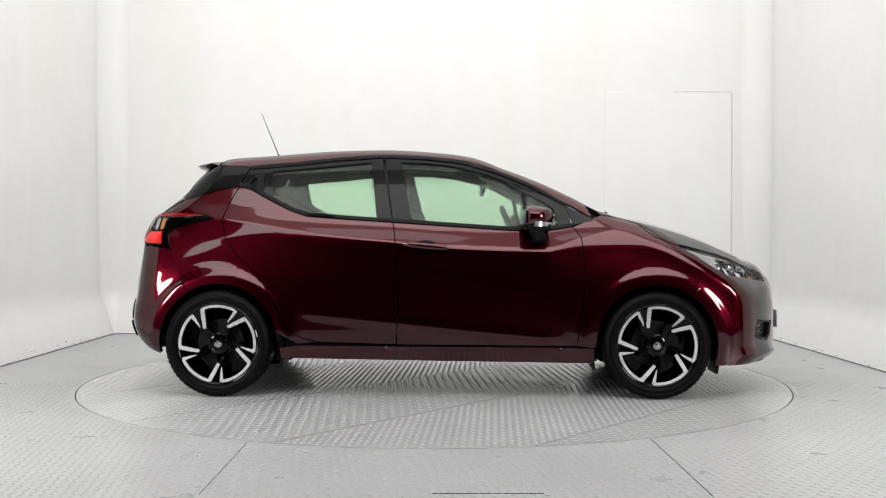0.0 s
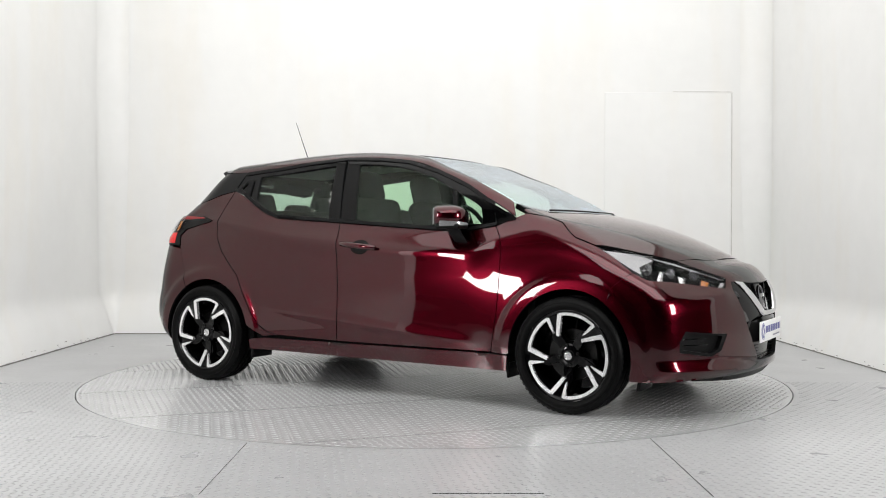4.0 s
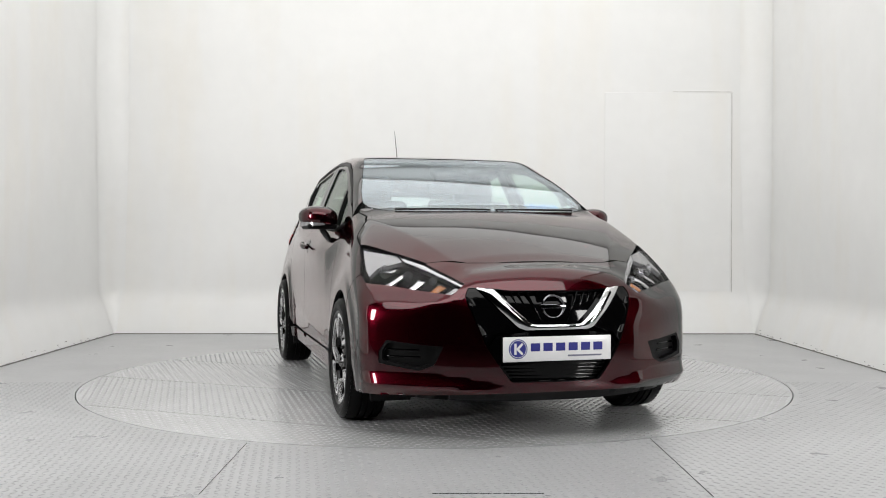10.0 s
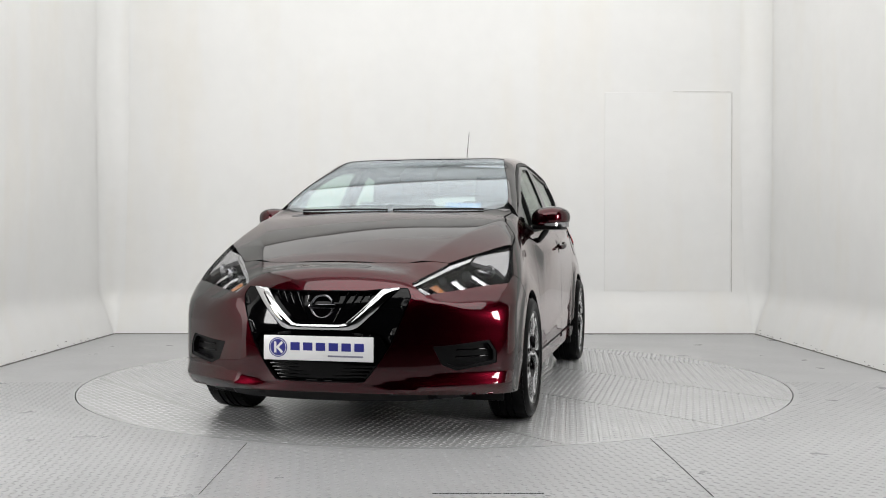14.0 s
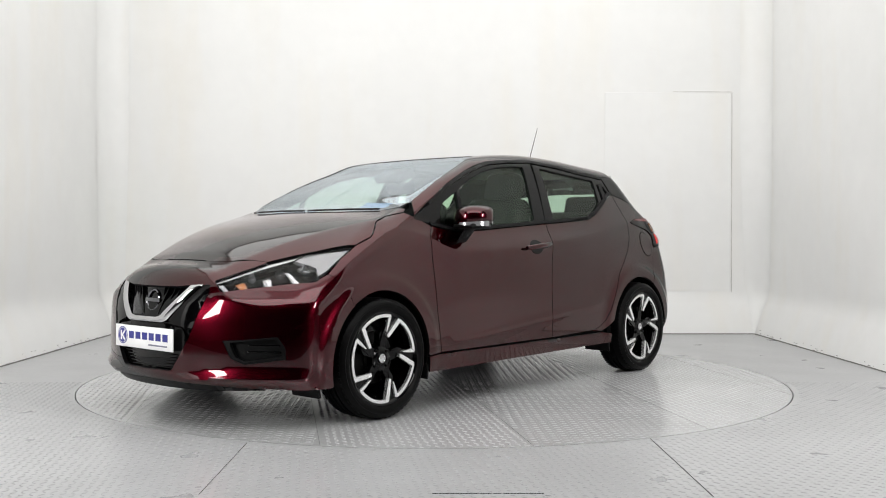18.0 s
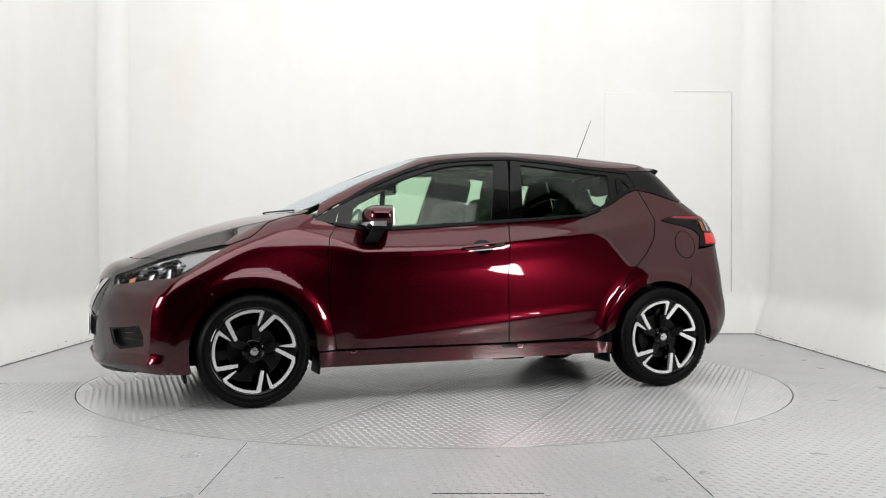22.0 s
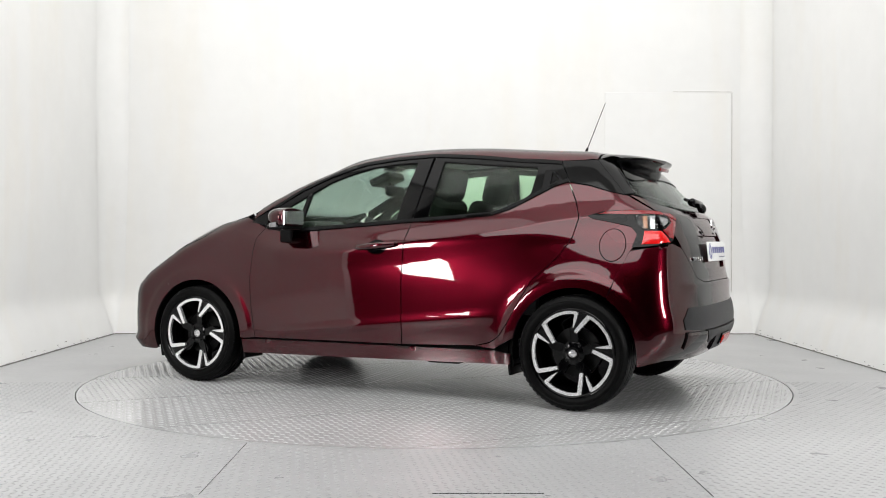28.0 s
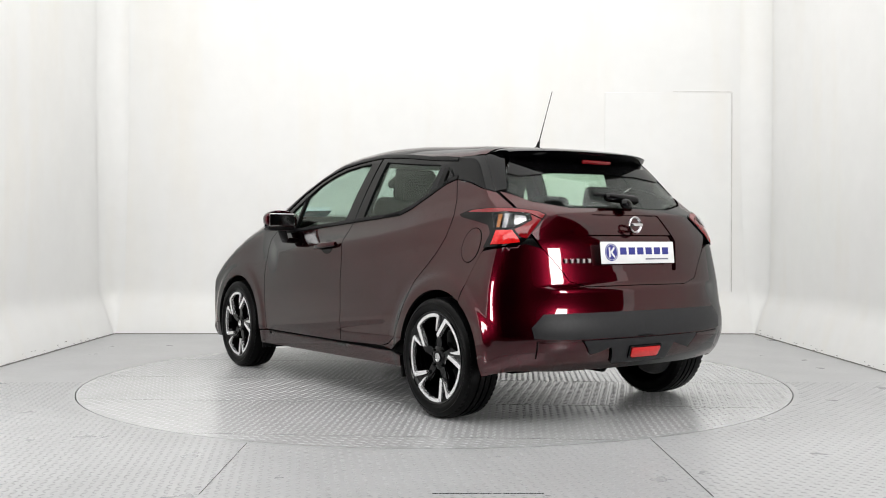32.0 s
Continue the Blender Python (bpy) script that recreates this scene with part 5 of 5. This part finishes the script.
# ---- underbody and cabin ----
bm = bmesh.new()
add_box(bm, (3.0, 1.0, 0.10), (0.05, 0, 0.265), bevel=0.03)
add_box(bm, (1.55, 1.52, 0.06), (0.0, 0, 0.245), bevel=0.02)
add_box(bm, (0.5, 1.2, 0.12), (1.7, 0, 0.27), bevel=0.03)
add_box(bm, (0.30, 0.9, 0.12), (-1.55, 0, 0.40), bevel=0.03)
add_box(bm, (0.25, 0.5, 0.10), (-0.35, 0.3, 0.22), bevel=0.03)
add_tube(bm, 0.03, 0.03, 2.6, (-0.2, -0.1, 0.22), (0, 90, 0), 12)
add_tube(bm, 0.035, 0.035, 1.4, (-1.2625, 0, 0.28), (90, 0, 0), 12)
add_tube(bm, 0.03, 0.03, 1.4, (1.2625, 0, 0.28), (90, 0, 0), 12)
for s in (1, -1):
    add_box(bm, (1.75, 0.03, 0.12), (0, s * 0.772, 0.30))
part("underbody", bm, DARK, car, smooth=40)
cabin_parts = new("cabin")
cabin_parts.parent = car
bm = bmesh.new()
add_box(bm, (2.6, 1.36, 0.05), (-0.35, 0, 0.33), bevel=0.01)
add_box(bm, (0.05, 1.36, 0.55), (0.98, 0, 0.62), bevel=0.01)
add_box(bm, (0.05, 1.20, 0.60), (-1.30, 0, 0.62), (0, -12, 0), bevel=0.01)
part("cabin_floor", bm, DASH, cabin_parts)
bm = bmesh.new()
add_box(bm, (0.42, 1.34, 0.26), (0.76, 0, 0.84), (0, 8, 0), bevel=0.06, segments=4)
add_box(bm, (0.25, 0.44, 0.10), (0.68, 0.36, 0.965), (0, 10, 0), bevel=0.04, segments=4)
add_box(bm, (0.04, 0.20, 0.13), (0.56, 0.0, 0.93), (0, -12, 0), bevel=0.012)
add_box(bm, (0.9, 0.22, 0.25), (0.25, 0, 0.47), bevel=0.04)
part("dashboard", bm, DASH, cabin_parts, smooth=40)
for s in (1, -1):
    bm = bmesh.new()
    add_box(bm, (0.95, 0.05, 0.52), (0.30, s * 0.71, 0.72), bevel=0.02)
    add_box(bm, (0.80, 0.05, 0.54), (-0.62, s * 0.70, 0.76), bevel=0.02)
    add_box(bm, (0.30, 0.07, 0.05), (0.15, s * 0.68, 0.80), bevel=0.02)
    part("door_lining", bm, DASH, cabin_parts, smooth=40)
    bm = bmesh.new()
    add_box(bm, (0.085, 0.03, 0.44), (-0.30, s * 0.635, 1.19), (s * 25, 0, 0), bevel=0.01)
    part("pillar_lining", bm, DASH, cabin_parts, smooth=40)
panel("headliner", cabin_parts, "top", [(0.16, 0.0), (0.15, 0.25), (0.08, 0.46), (-0.3, 0.50), (-0.9, 0.48), (-1.30, 0.44), (-1.34, 0.0)], LINING, both=True, gap=0.0, lift=-0.035, depth=0.01, step=0.06)


def bent_pad(parent, name, size, at, turn, mat, bulge=0.02):
    """A cushion: a rounded slab, fuller in the middle."""
    bm = bmesh.new()
    add_box(bm, size, bevel=min(size) * 0.42, segments=4)
    for v in bm.verts:
        k = (1 - min(1, abs(2 * v.co.y / size[1])) ** 2) * (1 - min(1, abs(2 * v.co.z / size[2])) ** 2)
        v.co.x += math.copysign(bulge * k, v.co.x)
    bmesh.ops.transform(bm, matrix=pose(*at, *turn), verts=bm.verts)
    return part(name, bm, mat, parent, smooth=50)


def front_seat(y):
    st = new("front_seat")
    st.parent = car
    st["label"] = "black cloth front seat with headrest"
    bent_pad(st, "seat_cushion", (0.50, 0.50, 0.16), (0.12, y, 0.56), (0, -6, 0), CLOTH, 0.0)
    bent_pad(st, "backrest", (0.14, 0.48, 0.62), (-0.20, y, 0.87), (0, -17, 0), CLOTH, 0.015)
    for q in (-0.2, 0.2):
        bent_pad(st, "side_bolster", (0.17, 0.10, 0.50), (-0.16, y + q, 0.85), (0, -17, 0), CLOTH, 0.0)
    bent_pad(st, "headrest", (0.105, 0.27, 0.20), (-0.325, y, 1.245), (0, -14, 0), CLOTH, 0.012)
    for q in (-0.06, 0.06):
        bm = bmesh.new()
        add_tube(bm, 0.006, 0.006, 0.12, (-0.305, y + q, 1.15), (0, -14, 0), 10)
        part("headrest_post", bm, CHROME, st, smooth=50)


front_seat(0.36)
front_seat(-0.36)
bench = new("rear_bench")
bench.parent = car
bench["label"] = "black cloth rear bench with headrests"
bent_pad(bench, "seat_cushion", (0.46, 1.24, 0.16), (-0.78, 0, 0.58), (0, -5, 0), CLOTH, 0.0)
bent_pad(bench, "backrest", (0.14, 1.24, 0.56), (-1.07, 0, 0.84), (0, -20, 0), CLOTH, 0.01)
for y in (0.40, -0.40):
    bent_pad(bench, "headrest", (0.09, 0.27, 0.15), (-1.185, y, 1.145), (0, -16, 0), CLOTH, 0.01)
bent_pad(bench, "headrest", (0.08, 0.24, 0.08), (-1.175, 0, 1.115), (0, -16, 0), CLOTH, 0.01)
# right-hand drive
sw = new("steering_wheel")
sw.parent = car
bm = bmesh.new()
rows = []
for i in range(40):
    a = 2 * math.pi * i / 40
    rows.append([bm.verts.new((0.014 * math.cos(b), (0.178 + 0.014 * math.sin(b)) * math.cos(a), (0.178 + 0.014 * math.sin(b)) * math.sin(a))) for b in np.linspace(0, 2 * math.pi, 9)[:-1]])
for i in range(40):
    p, q = rows[i], rows[(i + 1) % 40]
    for k in range(8):
        bm.faces.new((p[k], p[(k + 1) % 8], q[(k + 1) % 8], q[k]))
bmesh.ops.recalc_face_normals(bm, faces=bm.faces)
where = pose(0.46, -0.36, 0.945, 0, -24, 0)
bmesh.ops.transform(bm, matrix=where, verts=bm.verts)
part("wheel_rim", bm, DASH, sw, smooth=60)
bm = bmesh.new()
add_box(bm, (0.05, 0.16, 0.12), (0.01, 0, 0), bevel=0.025, segments=3)
for t in (0, 180, 270):
    add_box(bm, (0.016, 0.16, 0.035), (0.012, 0.10 * math.cos(math.radians(t)), 0.10 * math.sin(math.radians(t))), (t, 0, 0), bevel=0.005)
add_tube(bm, 0.03, 0.03, 0.25, (0.14, 0, 0), (0, 90, 0), 12)
bmesh.ops.transform(bm, matrix=where, verts=bm.verts)
part("wheel_boss", bm, DASH, sw, smooth=40)


# ---- motion ----
OFFSET = (0.040, -0.013)
for ob in car.children:
    ob.matrix_basis = pose(*OFFSET, 0) @ ob.matrix_basis
TURN = [(0, 87.54), (2, 73.35), (4, 59.37), (6, 44.9), (8, 30.1), (10, 15.21), (12, 0.5), (14, -13.8), (16, -27.95), (18, -42.15), (20, -56.6), (22, -71.43), (24, -86.53), (26, -101.67), (28, -116.45), (30, -131.0), (32, -145.75)]


def motions():
    for thing in (car, turntable):
        walk(thing, [(t, pose(0, 0, 0, 0, 0, a - 90)) for t, a in TURN])


motions()
